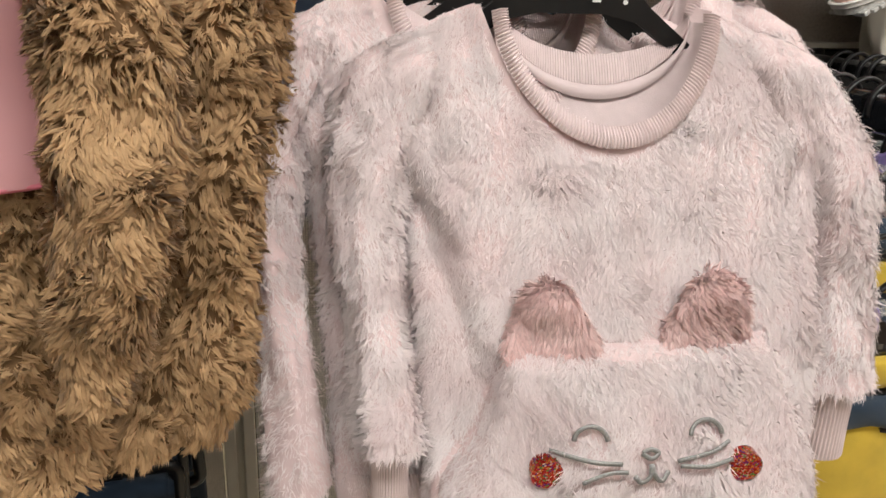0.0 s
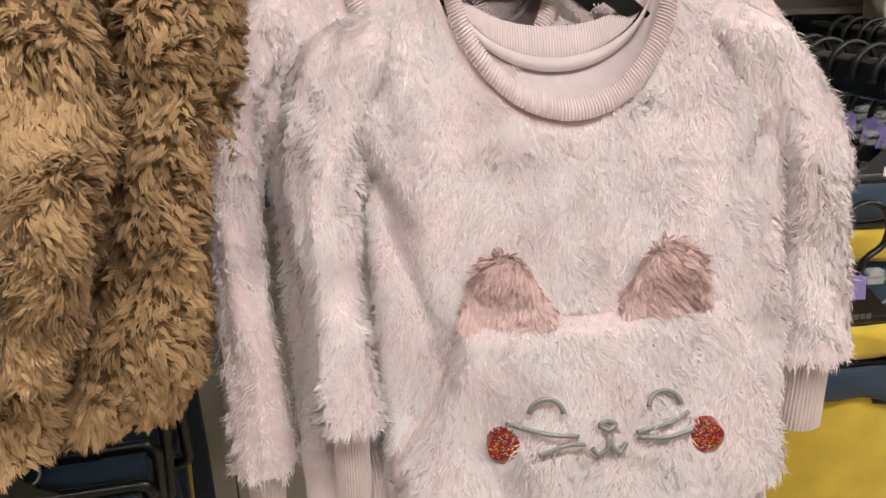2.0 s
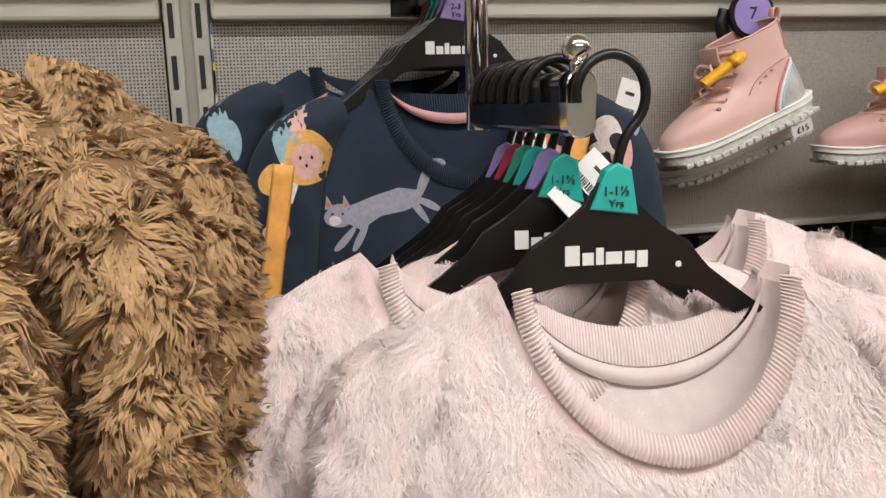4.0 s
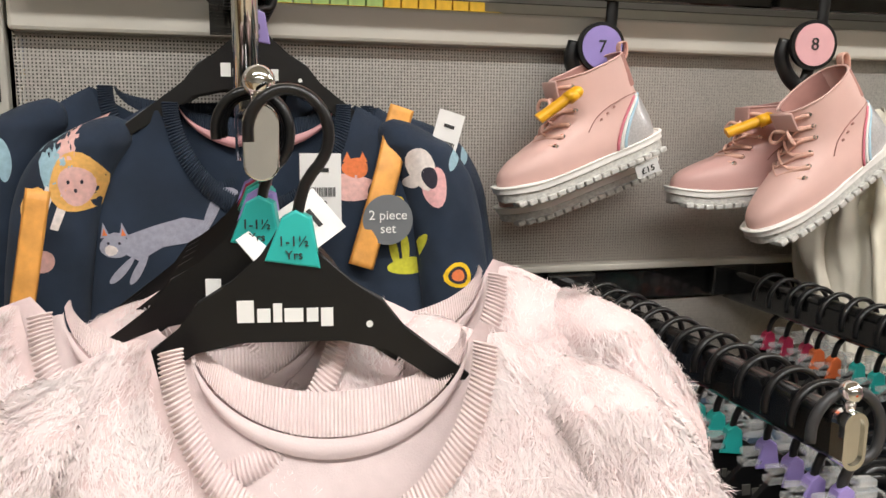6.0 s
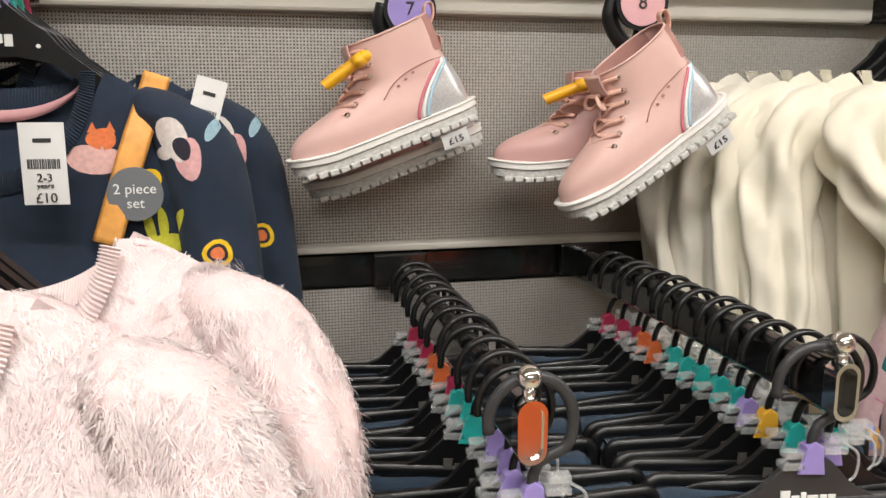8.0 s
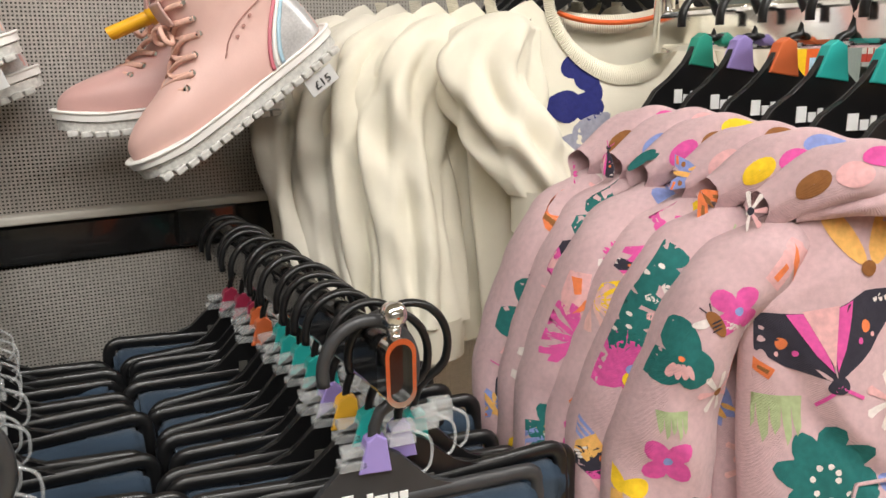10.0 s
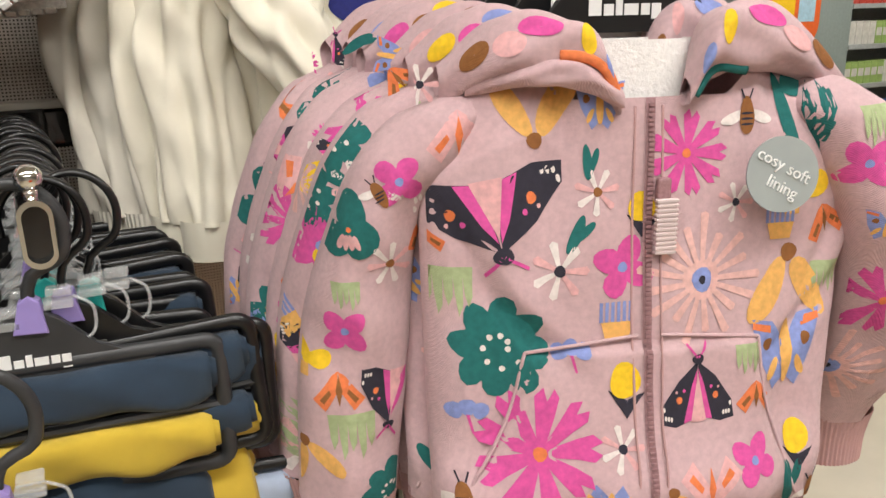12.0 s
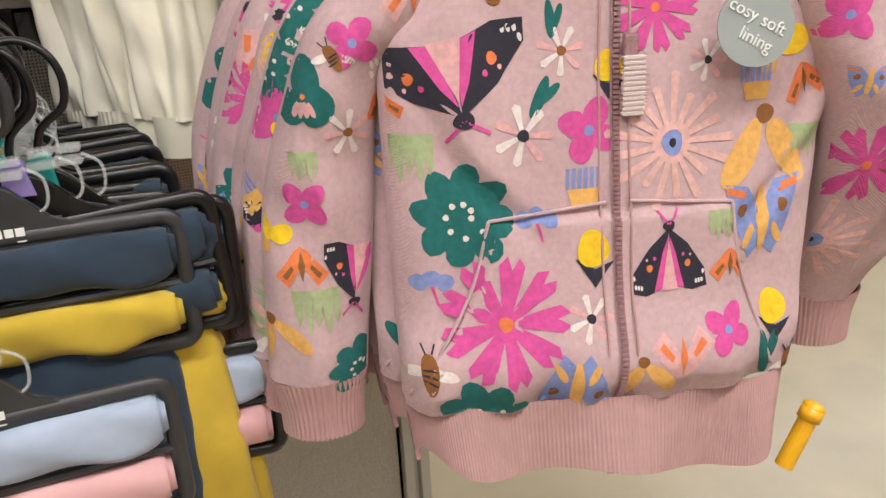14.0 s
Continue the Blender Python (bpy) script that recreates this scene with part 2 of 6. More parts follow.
def box(bm, x0, x1, y0, y1, z0, z1, bevel=0.0):
    r = bmesh.ops.create_cube(bm, size=1)
    bmesh.ops.transform(bm, matrix=Matrix.Translation(((x0 + x1) / 2, (y0 + y1) / 2, (z0 + z1) / 2)) @ Matrix.Diagonal((x1 - x0, y1 - y0, z1 - z0, 1)), verts=r["verts"])
    if bevel:
        edges = list({e for v in r["verts"] for e in v.link_edges})
        bmesh.ops.bevel(bm, geom=edges, offset=bevel, segments=2, profile=0.5, affect="EDGES")
    return bm


def boxed(name, size, material, parent, bevel=0.0, label=""):
    return part(name, box(bmesh.new(), *size, bevel=bevel), material, parent, label)


def cyl(bm, p, q, r, seg=16, r2=None):
    p, q = Vector(p), Vector(q)
    made = bmesh.ops.create_cone(bm, cap_ends=True, segments=seg, radius1=r, radius2=r if r2 is None else r2, depth=(q - p).length)
    turn = (q - p).to_track_quat("Z", "Y").to_matrix().to_4x4()
    bmesh.ops.transform(bm, matrix=Matrix.Translation((p + q) / 2) @ turn, verts=made["verts"])
    return bm


def ball(bm, c, r, sx=1, sy=1, sz=1, seg=20):
    made = bmesh.ops.create_uvsphere(bm, u_segments=seg, v_segments=seg // 2, radius=r)
    bmesh.ops.transform(bm, matrix=Matrix.Translation(c) @ Matrix.Diagonal((sx, sy, sz, 1)), verts=made["verts"])
    return bm


def plate(bm, outline, y0, y1, bevel=0.0):
    """Extrudes an outline in x, z between y0 and y1."""
    front = [bm.verts.new((x, y0, z)) for x, z in outline]
    back = [bm.verts.new((x, y1, z)) for x, z in outline]
    n = len(outline)
    f0 = bm.faces.new(front)
    f1 = bm.faces.new(back[::-1])
    for i in range(n):
        bm.faces.new((front[i], back[i], back[(i + 1) % n], front[(i + 1) % n]))
    if bevel:
        edges = list({e for f in (f0, f1) for e in f.edges})
        bmesh.ops.bevel(bm, geom=edges, offset=bevel, segments=2, profile=0.5, affect="EDGES")
    return bm


def smooth_path(points, n):
    """A Catmull-Rom path through the points."""
    p = np.array(points, float)
    q = np.vstack([2 * p[0] - p[1], p, 2 * p[-1] - p[-2]])
    t = np.linspace(0, len(p) - 1 - 1e-9, n)
    i = t.astype(int)
    f = (t - i)[:, None]
    a, b, c, d = q[i], q[i + 1], q[i + 2], q[i + 3]
    return 0.5 * (2 * b + (c - a) * f + (2 * a - 5 * b + 4 * c - d) * f * f + (3 * b - a - 3 * c + d) * f ** 3)


def sweep(points, rx, ry=None, seg=10, ref=(0, 1, 0), caps=True, closed=False):
    """Verts and faces of a tube with an elliptic section along the points; rx lies across ref, ry along it."""
    p = np.array(points, float)
    n = len(p)
    ry = rx if ry is None else ry
    rx, ry = np.broadcast_to(rx, n), np.broadcast_to(ry, n)
    tan = np.gradient(p, axis=0)
    if closed:
        tan = np.roll(p, -1, 0) - np.roll(p, 1, 0)
    tan /= np.linalg.norm(tan, axis=1)[:, None] + 1e-12
    side = np.cross(tan, ref)
    side /= np.linalg.norm(side, axis=1)[:, None] + 1e-12
    up = np.cross(side, tan)
    a = np.arange(seg) * 2 * np.pi / seg
    v = p[:, None] + side[:, None] * (rx[:, None] * np.cos(a))[..., None] + up[:, None] * (ry[:, None] * np.sin(a))[..., None]
    faces = []
    for i in range(n if closed else n - 1):
        for j in range(seg):
            k = (i + 1) % n
            faces.append((i * seg + j, i * seg + (j + 1) % seg, k * seg + (j + 1) % seg, k * seg + j))
    if caps and not closed:
        faces += [tuple(range(seg))[::-1], tuple((n - 1) * seg + j for j in range(seg))]
    return v.reshape(-1, 3), faces


def swept(name, points, rx, material, parent, ry=None, seg=10, ref=(0, 1, 0), label="", closed=False):
    v, f = sweep(points, rx, ry, seg, ref, True, closed)
    return link(name, mesh_of(name, v, f), material, parent, label)


def joined(chunks):
    verts, faces, k = [], [], 0
    for v, f in chunks:
        verts.append(np.asarray(v, float))
        faces += [tuple(i + k for i in g) for g in f]
        k += len(v)
    return np.vstack(verts), faces


def grid_faces(nv, na, closed):
    f = []
    for i in range(nv - 1):
        for j in range(na if closed else na - 1):
            k = (j + 1) % na
            f.append((i * na + j, i * na + k, (i + 1) * na + k, (i + 1) * na + j))
    return f


GLYPHS = {}


def text_mesh(words, size, thick=0.0004):
    curve = bpy.data.curves.new("words", "FONT")
    curve.body, curve.size, curve.align_x, curve.align_y, curve.extrude = words, size, "CENTER", "CENTER", thick
    curve.resolution_u = 3
    ob = bpy.data.objects.new("words", curve)
    scene.collection.objects.link(ob)
    me = bpy.data.meshes.new_from_object(ob.evaluated_get(bpy.context.evaluated_depsgraph_get()))
    bpy.data.objects.remove(ob)
    return me


def lettering(words, size, x, y, z, material, parent, turn=0, yaw=0, pitch=90, name="lettering"):
    key = (words, size)
    me = GLYPHS.get(key)
    if me is None:
        me = GLYPHS[key] = text_mesh(words, size)
        me.materials.append(M[material])
    ob = new(name, me)
    ob.parent = parent
    ob.matrix_basis = pose(x, y, z, 0, 0, yaw) @ pose(0, 0, 0, pitch) @ pose(0, 0, 0, 0, 0, turn)
    return ob


# ---- cloth ----
def folds(x, z, amp, seed):
    return amp * (np.sin(x * 47 + z * 13 + seed + 1.5 * np.sin(z * 17 + seed)) * 0.6 + np.sin(x * 95 - z * 21 + 2.1 * seed) * 0.3 + np.sin(z * 55 + x * 26 + 1.7 * seed) * 0.35
                  + 0.55 * np.abs(np.sin(x * 31 - z * 11 + 3 * seed + np.sin(z * 23 + seed))) + 0.3 * np.abs(np.sin(x * 70 + z * 34 + seed)))


class Body:
    """The trunk of a garment: z, left, right, depth and middle y by height; the top edge is cut to top(x, front)."""

    def __init__(self, keys, top, amp=0.004, seed=0.0, back=0.6, neck=0.082, drape=0.0, relief=None):
        self.drape, self.relief = drape, relief
        k = np.array(sorted(keys), float)
        self.k, self.top, self.amp, self.seed, self.backd, self.neck = k, top, amp, seed, back, neck
        self.hem = k[0, 0]

    def crease(self, x, z):
        f = folds(x, z, self.amp, self.seed) + (self.relief(x, z) if self.relief else 0.0)
        if self.drape:
            f = f + self.drape * (np.abs(np.sin(x * 62 + 1.6 * np.sin(z * 9 + self.seed) + self.seed)) + 0.5 * np.sin(x * 130 + z * 9 + self.seed))
        return f

    def row(self, z):
        return [np.interp(z, self.k[:, 0], self.k[:, i]) for i in range(1, 5)]

    def close(self, x, v):
        """The shoulders are sewn shut: the depth falls to nothing at the top beside the neck."""
        w = np.clip((np.abs(x) - self.neck) / 0.012, 0, 1)
        return 1 - w * (1 - np.sqrt(np.clip(v / 0.14, 0, 1)))

    def at(self, a, v):
        c, s = np.cos(a), np.sin(a)
        sx = np.sign(c) * np.abs(c) ** (2 / 3)
        half = (self.k[-1, 2] - self.k[-1, 1]) / 2
        zt = self.top(sx * half + (self.k[-1, 2] + self.k[-1, 1]) / 2, s >= 0)
        z = zt + v * (self.hem - zt)
        l, r, d, yc = self.row(z)
        x = (l + r) / 2 + (r - l) / 2 * sx
        y = yc - d * np.where(s >= 0, s, s * self.backd) * self.close(x, v) + self.crease(x, z) * (0.3 + 0.7 * v)
        return np.stack([x, y, z], -1)

    def front(self, x, z):
        l, r, d, yc = self.row(z)
        s = np.clip(2 * (x - l) / (r - l) - 1, -0.995, 0.995)
        zt = self.top(x, np.ones_like(x, bool))
        v = np.clip((z - zt) / (self.hem - zt), 0, 1)
        return yc - d * np.sqrt(1 - np.abs(s) ** 3) * self.close(x, v) + self.crease(x, z) * (0.3 + 0.7 * v)

    def edges(self, z):
        l, r, _, _ = self.row(z)
        return l + 0.004, r - 0.004

    def holds(self, x, z):
        l, r, _, _ = self.row(z)
        return (l < x) & (x < r)


class Sleeve:
    """A hanging tube: rows of x, y, z, half width, half depth from the top down."""

    def __init__(self, rows, amp=0.002, seed=0.0, drape=0.0):
        self.p = smooth_path(rows, 60)
        self.amp, self.seed, self.drape = amp, seed, drape
        self.p[:, 3:] *= np.sqrt(np.clip((np.arange(60) + 0.02) / 7, 0, 1))[:, None]

    def at(self, a, v):
        t = np.linspace(0, 1, 60)
        x, y, z, rx, ry = [np.interp(v, t, self.p[:, i]) for i in range(5)]
        if self.drape:
            k = 1 + self.drape * (np.sin(5 * a + 2.5 * np.sin(v * 5 + self.seed) + self.seed) + 0.5 * np.sin(9 * a - v * 6 + self.seed)) * np.clip(v * 4, 0, 1)
            rx, ry = rx * k, ry * k
        px, py = x + rx * np.cos(a), y - ry * np.sin(a)
        return np.stack([px, py + folds(px * 2, z * 2, self.amp, self.seed), z], -1)

    def front(self, x, z):
        o = self.p[::-1]
        cx, cy, rx, ry = [np.interp(z, o[:, 2], o[:, i]) for i in (0, 1, 3, 4)]
        s = np.clip((x - cx) / rx, -0.97, 0.97)
        return cy - ry * np.sqrt(1 - s * s) + folds(x * 2, z * 2, self.amp, self.seed)

    def edges(self, z):
        o = self.p[::-1]
        cx, rx = np.interp(z, o[:, 2], o[:, 0]), np.interp(z, o[:, 2], o[:, 3])
        return cx - 0.95 * rx, cx + 0.95 * rx

    def holds(self, x, z):
        o = self.p[::-1]
        cx, rx = np.interp(z, o[:, 2], o[:, 0]), np.interp(z, o[:, 2], o[:, 3])
        return (np.abs(x - cx) < rx) & (z < o[-1, 2]) & (z > o[0, 2])


def cloth(name, surf, material, parent, nv=60, na=72, label="", v0=0.0, v1=1.0):
    v, a = np.meshgrid(np.linspace(v0, v1, nv), np.linspace(0, 2 * np.pi, na, endpoint=False), indexing="ij")
    return link(name, mesh_of(name, surf.at(a, v).reshape(-1, 3), grid_faces(nv, na, True)), material, parent, label)


def wavy(p, k, seed):
    """A smooth vector field for the lie of the pile."""
    rng = np.random.default_rng(seed)
    out = np.zeros_like(p)
    for _ in range(5):
        w = rng.normal(size=(3, 3)) * k
        out += np.sin(p @ w + rng.uniform(0, 6.28, 3)) / 2.2
    return out


def pile(name, at, n, length, width, material, parent, seed=1, lift=0.45, clump=8, spread=0.004, a0=-0.3, a1=3.44, v0=0.0, v1=1.0, skip=None, wild=0.3, kind="stuff", label="", twist=60.0, tight=0.32, soft=0.12, tuft=0.10, ruffle=0.10, even=False):
    """Fur: bent tapered blades in small clumps, lying down the cloth."""
    rng = np.random.default_rng(seed)
    a, v = rng.uniform(a0, a1, n), rng.uniform(v0, v1, n)
    if even:
        # spread evenly across the front, where the trunk's outline is flattened
        u = rng.uniform(-1 if a1 > 3.0 else np.cos(a1), 1 if a0 < 0.1 else np.cos(a0), n)
        a = np.where(rng.random(n) < 0.88, np.arccos(np.sign(u) * np.abs(u) ** 1.5), a)
    e = 1e-3
    p = at(a, v)
    da, dv = at(a + e, v) - p, at(a, np.clip(v + e, 0, 1.01)) - p
    nrm = np.cross(da, dv)
    nrm /= np.linalg.norm(nrm, axis=1)[:, None] + 1e-12
    if skip is not None:
        keep = ~skip(p)
        p, nrm = p[keep], nrm[keep]
    down = np.array([0, 0, -1.0])
    lie = nrm * lift + down * (1 - lift) + wavy(p, twist, seed) * wild + rng.normal(size=p.shape) * ruffle
    lie /= np.linalg.norm(lie, axis=1)[:, None]
    long = length * rng.uniform(0.65, 1.2, len(p))
    tip = p + lie * long[:, None]
    m = len(p) * clump
    root = np.repeat(p, clump, 0) + rng.normal(size=(m, 3)) * spread * 0.6
    nr = np.repeat(nrm, clump, 0)
    root -= nr * np.sum((root - np.repeat(p, clump, 0)) * nr, 1)[:, None]
    tips = np.repeat(tip, clump, 0) + rng.normal(size=(m, 3)) * spread * tight
    mid = root * 0.5 + tips * 0.5 + nr * (np.repeat(long, clump) * 0.16)[:, None]
    d = tips - root
    side = np.cross(d, nr + rng.normal(size=nr.shape) * 0.25)
    side /= np.linalg.norm(side, axis=1)[:, None] + 1e-12
    w = width * rng.uniform(0.7, 1.3, m)[:, None]
    mid = mid - d * 0.08
    verts = np.stack([root, mid + side * w * 0.55, tips, mid - side * w * 0.55], 1).reshape(-1, 3)
    me = bpy.data.meshes.new(name)
    me.vertices.add(m * 4)
    me.vertices.foreach_set("co", verts.astype(np.float32).reshape(-1))
    me.loops.add(m * 4)
    me.loops.foreach_set("vertex_index", np.arange(m * 4, dtype=np.int32))
    me.polygons.add(m)
    me.polygons.foreach_set("loop_start", np.arange(0, m * 4, 4, dtype=np.int32))
    me.update(calc_edges=True)
    me.shade_smooth()
    # soft fibres: each shades mostly with the cloth it grows from
    lean = lie * 0.35 + rng.normal(size=nrm.shape) * tuft
    up = nr - lean.repeat(clump, 0) + rng.normal(size=nr.shape) * soft
    up /= np.linalg.norm(up, axis=1)[:, None]
    me.normals_split_custom_set_from_vertices(np.repeat(up, 4, 0).astype(np.float32))
    ob = link(name, me, material, parent, label)
    ob["kind"] = kind
    return ob


def ribbed(name, rows, material, parent, ribs, depth=0.0008, n_along=None, label=""):
    """A ribbed knit band: rows are paths from one edge to the other; the ribs run across them."""
    n = n_along or ribs * 6
    paths = [smooth_path(r, n) for r in rows]
    across = smooth_path(np.array([p.reshape(-1) for p in paths]), 5).reshape(5, n, 3)
    du, dv = np.gradient(across, axis=1), np.gradient(across, axis=0)
    nrm = np.cross(du, dv)
    nrm /= np.linalg.norm(nrm, axis=2)[..., None] + 1e-12
    wave = np.abs(np.sin(np.linspace(0, ribs * np.pi, n)))[None, :, None]
    return link(name, mesh_of(name, (across + nrm * (wave - 0.5) * 2 * depth).reshape(-1, 3), grid_faces(5, n, False)), material, parent, label)


# ---- printed motifs: flat shapes laid on the cloth ----
class Print:
    def __init__(self, surfaces, colours):
        self.s, self.colours = surfaces, colours
        self.v, self.f, self.m = [], [], []
        self.n, self.layer = 0, 0

    def shape(self, pts, colour, cx=None, cz=None):
        """A star-shaped outline about its middle, in rings, pressed on to the cloth."""
        pts = np.array(pts, float)
        c = pts.mean(0) if cx is None else np.array([cx, cz])
        k = len(pts)
        flat = np.vstack([[c]] + [c + (pts - c) * r for r in (0.33, 0.67, 1.0)])
        surf = next((s for s in self.s if bool(s.holds(c[0], c[1]))), None)
        if surf is None:
            return
        if isinstance(surf, Body):
            flat[:, 1] = np.maximum(flat[:, 1], surf.hem + 0.001)
        lo, hi = surf.edges(flat[:, 1])
        flat[:, 0] = np.clip(flat[:, 0], lo, hi)
        y = surf.front(flat[:, 0], flat[:, 1]) - 0.0005 - 0.0002 * self.layer
        self.v.append(np.stack([flat[:, 0], y, flat[:, 1]], 1))
        o = self.n
        faces = [(o, o + 1 + i, o + 1 + (i + 1) % k) for i in range(k)]
        for r in range(2):
            faces += [(o + 1 + r * k + i, o + 1 + (r + 1) * k + i, o + 1 + (r + 1) * k + (i + 1) % k, o + 1 + r * k + (i + 1) % k) for i in range(k)]
        self.f += faces
        self.m += [self.colours.index(colour)] * len(faces)
        self.n += len(flat)

    def oval(self, x, z, rx, rz, turn, colour, n=18, wob=0.06):
        a = np.arange(n) * 2 * np.pi / n
        r = 1 + wob * np.sin(3 * a + x * 900)
        u, w = rx * r * np.cos(a), rz * r * np.sin(a)
        c, s = math.cos(radians(turn)), math.sin(radians(turn))
        self.shape(np.stack([x + c * u - s * w, z + s * u + c * w], 1), colour, x, z)

    def poly(self, x, z, size, turn, pts, colour):
        c, s = math.cos(radians(turn)), math.sin(radians(turn))
        p = np.array(pts, float) * size
        dense = []
        for i in range(len(p)):
            q = p[(i + 1) % len(p)]
            dense += [p[i] + (q - p[i]) * t for t in (0, 0.33, 0.66)]
        p = np.array(dense)
        self.shape(np.stack([x + c * p[:, 0] - s * p[:, 1], z + s * p[:, 0] + c * p[:, 1]], 1), colour)

    def ring(self, x, z, r, count, rx, rz, colour, phase=0, span=360):
        for i in range(count):
            t = phase + span * i / count
            self.oval(x + r * math.cos(radians(t)), z + r * math.sin(radians(t)), rx, rz, t, colour, 12)

    def build(self, parent, label):
        me = mesh_of("print", np.vstack(self.v), self.f)
        ob = link("print", me, ["print_" + c for c in self.colours], parent, label)
        ob["kind"] = "stuff"
        me.polygons.foreach_set("material_index", np.array(self.m, np.int32))
        return ob


def motif(p, kind, x, z, s, turn):
    if kind == "moth":
        kx, kz = (1.0, 1.0) if s > 0.04 else (0.84, 1.4)
        wing = lambda pts: [(u * kx, w * kz) for u, w in pts]
        for m in (1, -1):
            p.layer = 0
            p.poly(x, z, s, turn, wing([(0, -0.60), (m * 0.06, 0.1), (m * 0.22, 0.40), (m * 0.7, 0.50), (m * 1.12, 0.44), (m * 1.06, 0.14), (m * 0.58, -0.30)]), "ink")
            p.layer = 1
            p.poly(x, z, s, turn, wing([(m * 0.02, -0.46), (m * 0.12, 0.38), (m * 0.46, 0.44), (m * 0.20, -0.18)]), "magenta")
            c, n = math.cos(radians(turn)), math.sin(radians(turn))
            for dx, dz, r, col in ((0.58, 0.04, 0.075, "orange"), (0.98, 0.34, 0.03, "white"), (0.90, 0.35, 0.03, "white"), (0.82, 0.36, 0.03, "white"), (1.02, 0.20, 0.03, "white"), (0.44, -0.12, 0.04, "magenta"), (0.66, -0.10, 0.03, "rose")):
                p.oval(x + s * (m * dx * kx * c - dz * kz * n), z + s * (m * dx * kx * n + dz * kz * c), r * s, r * s * (2.0 if col == "white" else 1.2), turn, col, 10)
        p.layer = 2
        p.poly(x, z, s, turn, wing([(0, -0.40), (0.24, 0.43), (-0.24, 0.43)]), "rose")
        c, n = math.cos(radians(turn)), math.sin(radians(turn))
        p.oval(x + s * 0.64 * kz * n, z - s * 0.64 * kz * c, 0.15 * s, 0.12 * s, turn, "ink")
        for m in (1, -1):
            p.poly(x, z, s, turn, wing([(0, -0.68), (m * 0.3, -0.92), (m * 0.32, -0.87), (m * 0.03, -0.64)]), "magenta")
    elif kind == "bigflower":
        p.layer = 0
        p.ring(x, z, 0.62 * s, 8, 0.42 * s, 0.3 * s, "teal", turn)
        p.oval(x, z, 0.75 * s, 0.75 * s, 0, "teal")
        p.layer = 1
        for i in range(8):
            t = radians(turn + 47 * i)
            p.oval(x + s * (0.16 + 0.045 * i) * math.cos(t), z + s * (0.16 + 0.045 * i) * math.sin(t), 0.065 * s, 0.065 * s, 0, "white", 8)
    elif kind == "petals":
        p.layer = 0
        p.ring(x, z, 0.55 * s, 4, 0.5 * s, 0.4 * s, "magenta", turn + 45)
        p.layer = 1
        p.oval(x, z, 0.17 * s, 0.17 * s, 0, "blue", 10)
    elif kind == "daisy":
        p.layer = 0
        for i in range(9):
            p.poly(x, z, s, turn + 40 * i, [(0.05, -0.05), (0.85, -0.2), (0.98, -0.1), (0.8, 0.0), (1.0, 0.08), (0.85, 0.2), (0.05, 0.05)], "magenta")
        p.layer = 1
        p.oval(x, z, 0.11 * s, 0.11 * s, 0, "orange", 10)
    elif kind == "rays":
        p.layer = 0
        for i in range(17):
            r = (0.98, 0.8, 0.92, 0.72)[i % 4]
            p.poly(x, z, s, turn + 21.2 * i, [(0.1, -0.03), (r, -0.065), (r + 0.03, 0.0), (r, 0.065), (0.1, 0.03)], "paleray")
        p.oval(x, z, 0.3 * s, 0.3 * s, 0, "paleray")
        p.layer = 1
        p.oval(x, z, 0.17 * s, 0.19 * s, 0, "blue", 12)
        p.layer = 2
        p.oval(x, z, 0.06 * s, 0.07 * s, 0, "ink", 8)
    elif kind == "white":
        p.layer = 0
        for i in range(7):
            p.poly(x, z, s, turn + 51 * i, [(0.05, -0.05), (0.9, -0.16), (1.0, 0.0), (0.9, 0.14), (0.05, 0.05)], "white" if i % 3 else "rose")
        p.layer = 1
        p.oval(x, z, 0.2 * s, 0.2 * s, 0, "ink" if turn == 0 else "brown", 10)
    elif kind == "wings":
        c, n = math.cos(radians(turn)), math.sin(radians(turn))
        p.layer = 0
        for m in (1, -1):
            p.oval(x + s * (m * 0.42 * c - 0.62 * n), z + s * (m * 0.42 * n + 0.62 * c), 0.24 * s, 0.62 * s, turn - m * 33, "amber")
        p.layer = 1
        p.oval(x, z, 0.16 * s, 0.16 * s, 0, "brown", 12)
    elif kind in ("omoth", "redmoth"):
        a, b = ("rose", "orange") if kind == "omoth" else ("orange", "brown")
        for m in (1, -1):
            p.layer = 0
            p.poly(x, z, s, turn, [(0, 0.7), (m * 0.25, 0.55), (m * 1.0, -0.35), (m * 0.55, -0.8), (m * 0.1, -0.1)], a)
            p.layer = 1
            p.poly(x, z, s, turn, [(m * 0.38, 0.05), (m * 0.75, -0.35), (m * 0.6, -0.5), (m * 0.3, -0.1)], b)
        p.poly(x, z, s, turn, [(0, 0.55), (0.13, 0.0), (0, -0.6), (-0.13, 0.0)], b)
    elif kind == "fringe":
        p.layer = 0
        for i in range(5):
            d = (i - 2) * 0.36
            p.poly(x, z, s, turn, [(d - 0.2, 0.7), (d + 0.2, 0.7), (d + 0.16, -0.4 - 0.35 * (i % 2)), (d, -0.75 - 0.35 * (i % 2)), (d - 0.12, -0.3)], "green")
    elif kind == "bee":
        p.layer = 0
        for m in (1, -1):
            p.oval(x + m * 0.6 * s, z - 0.05 * s, 0.5 * s, 0.2 * s, -m * 22, "white")
        p.layer = 1
        p.oval(x, z, 0.32 * s, 0.7 * s, turn, "brown")
        p.layer = 2
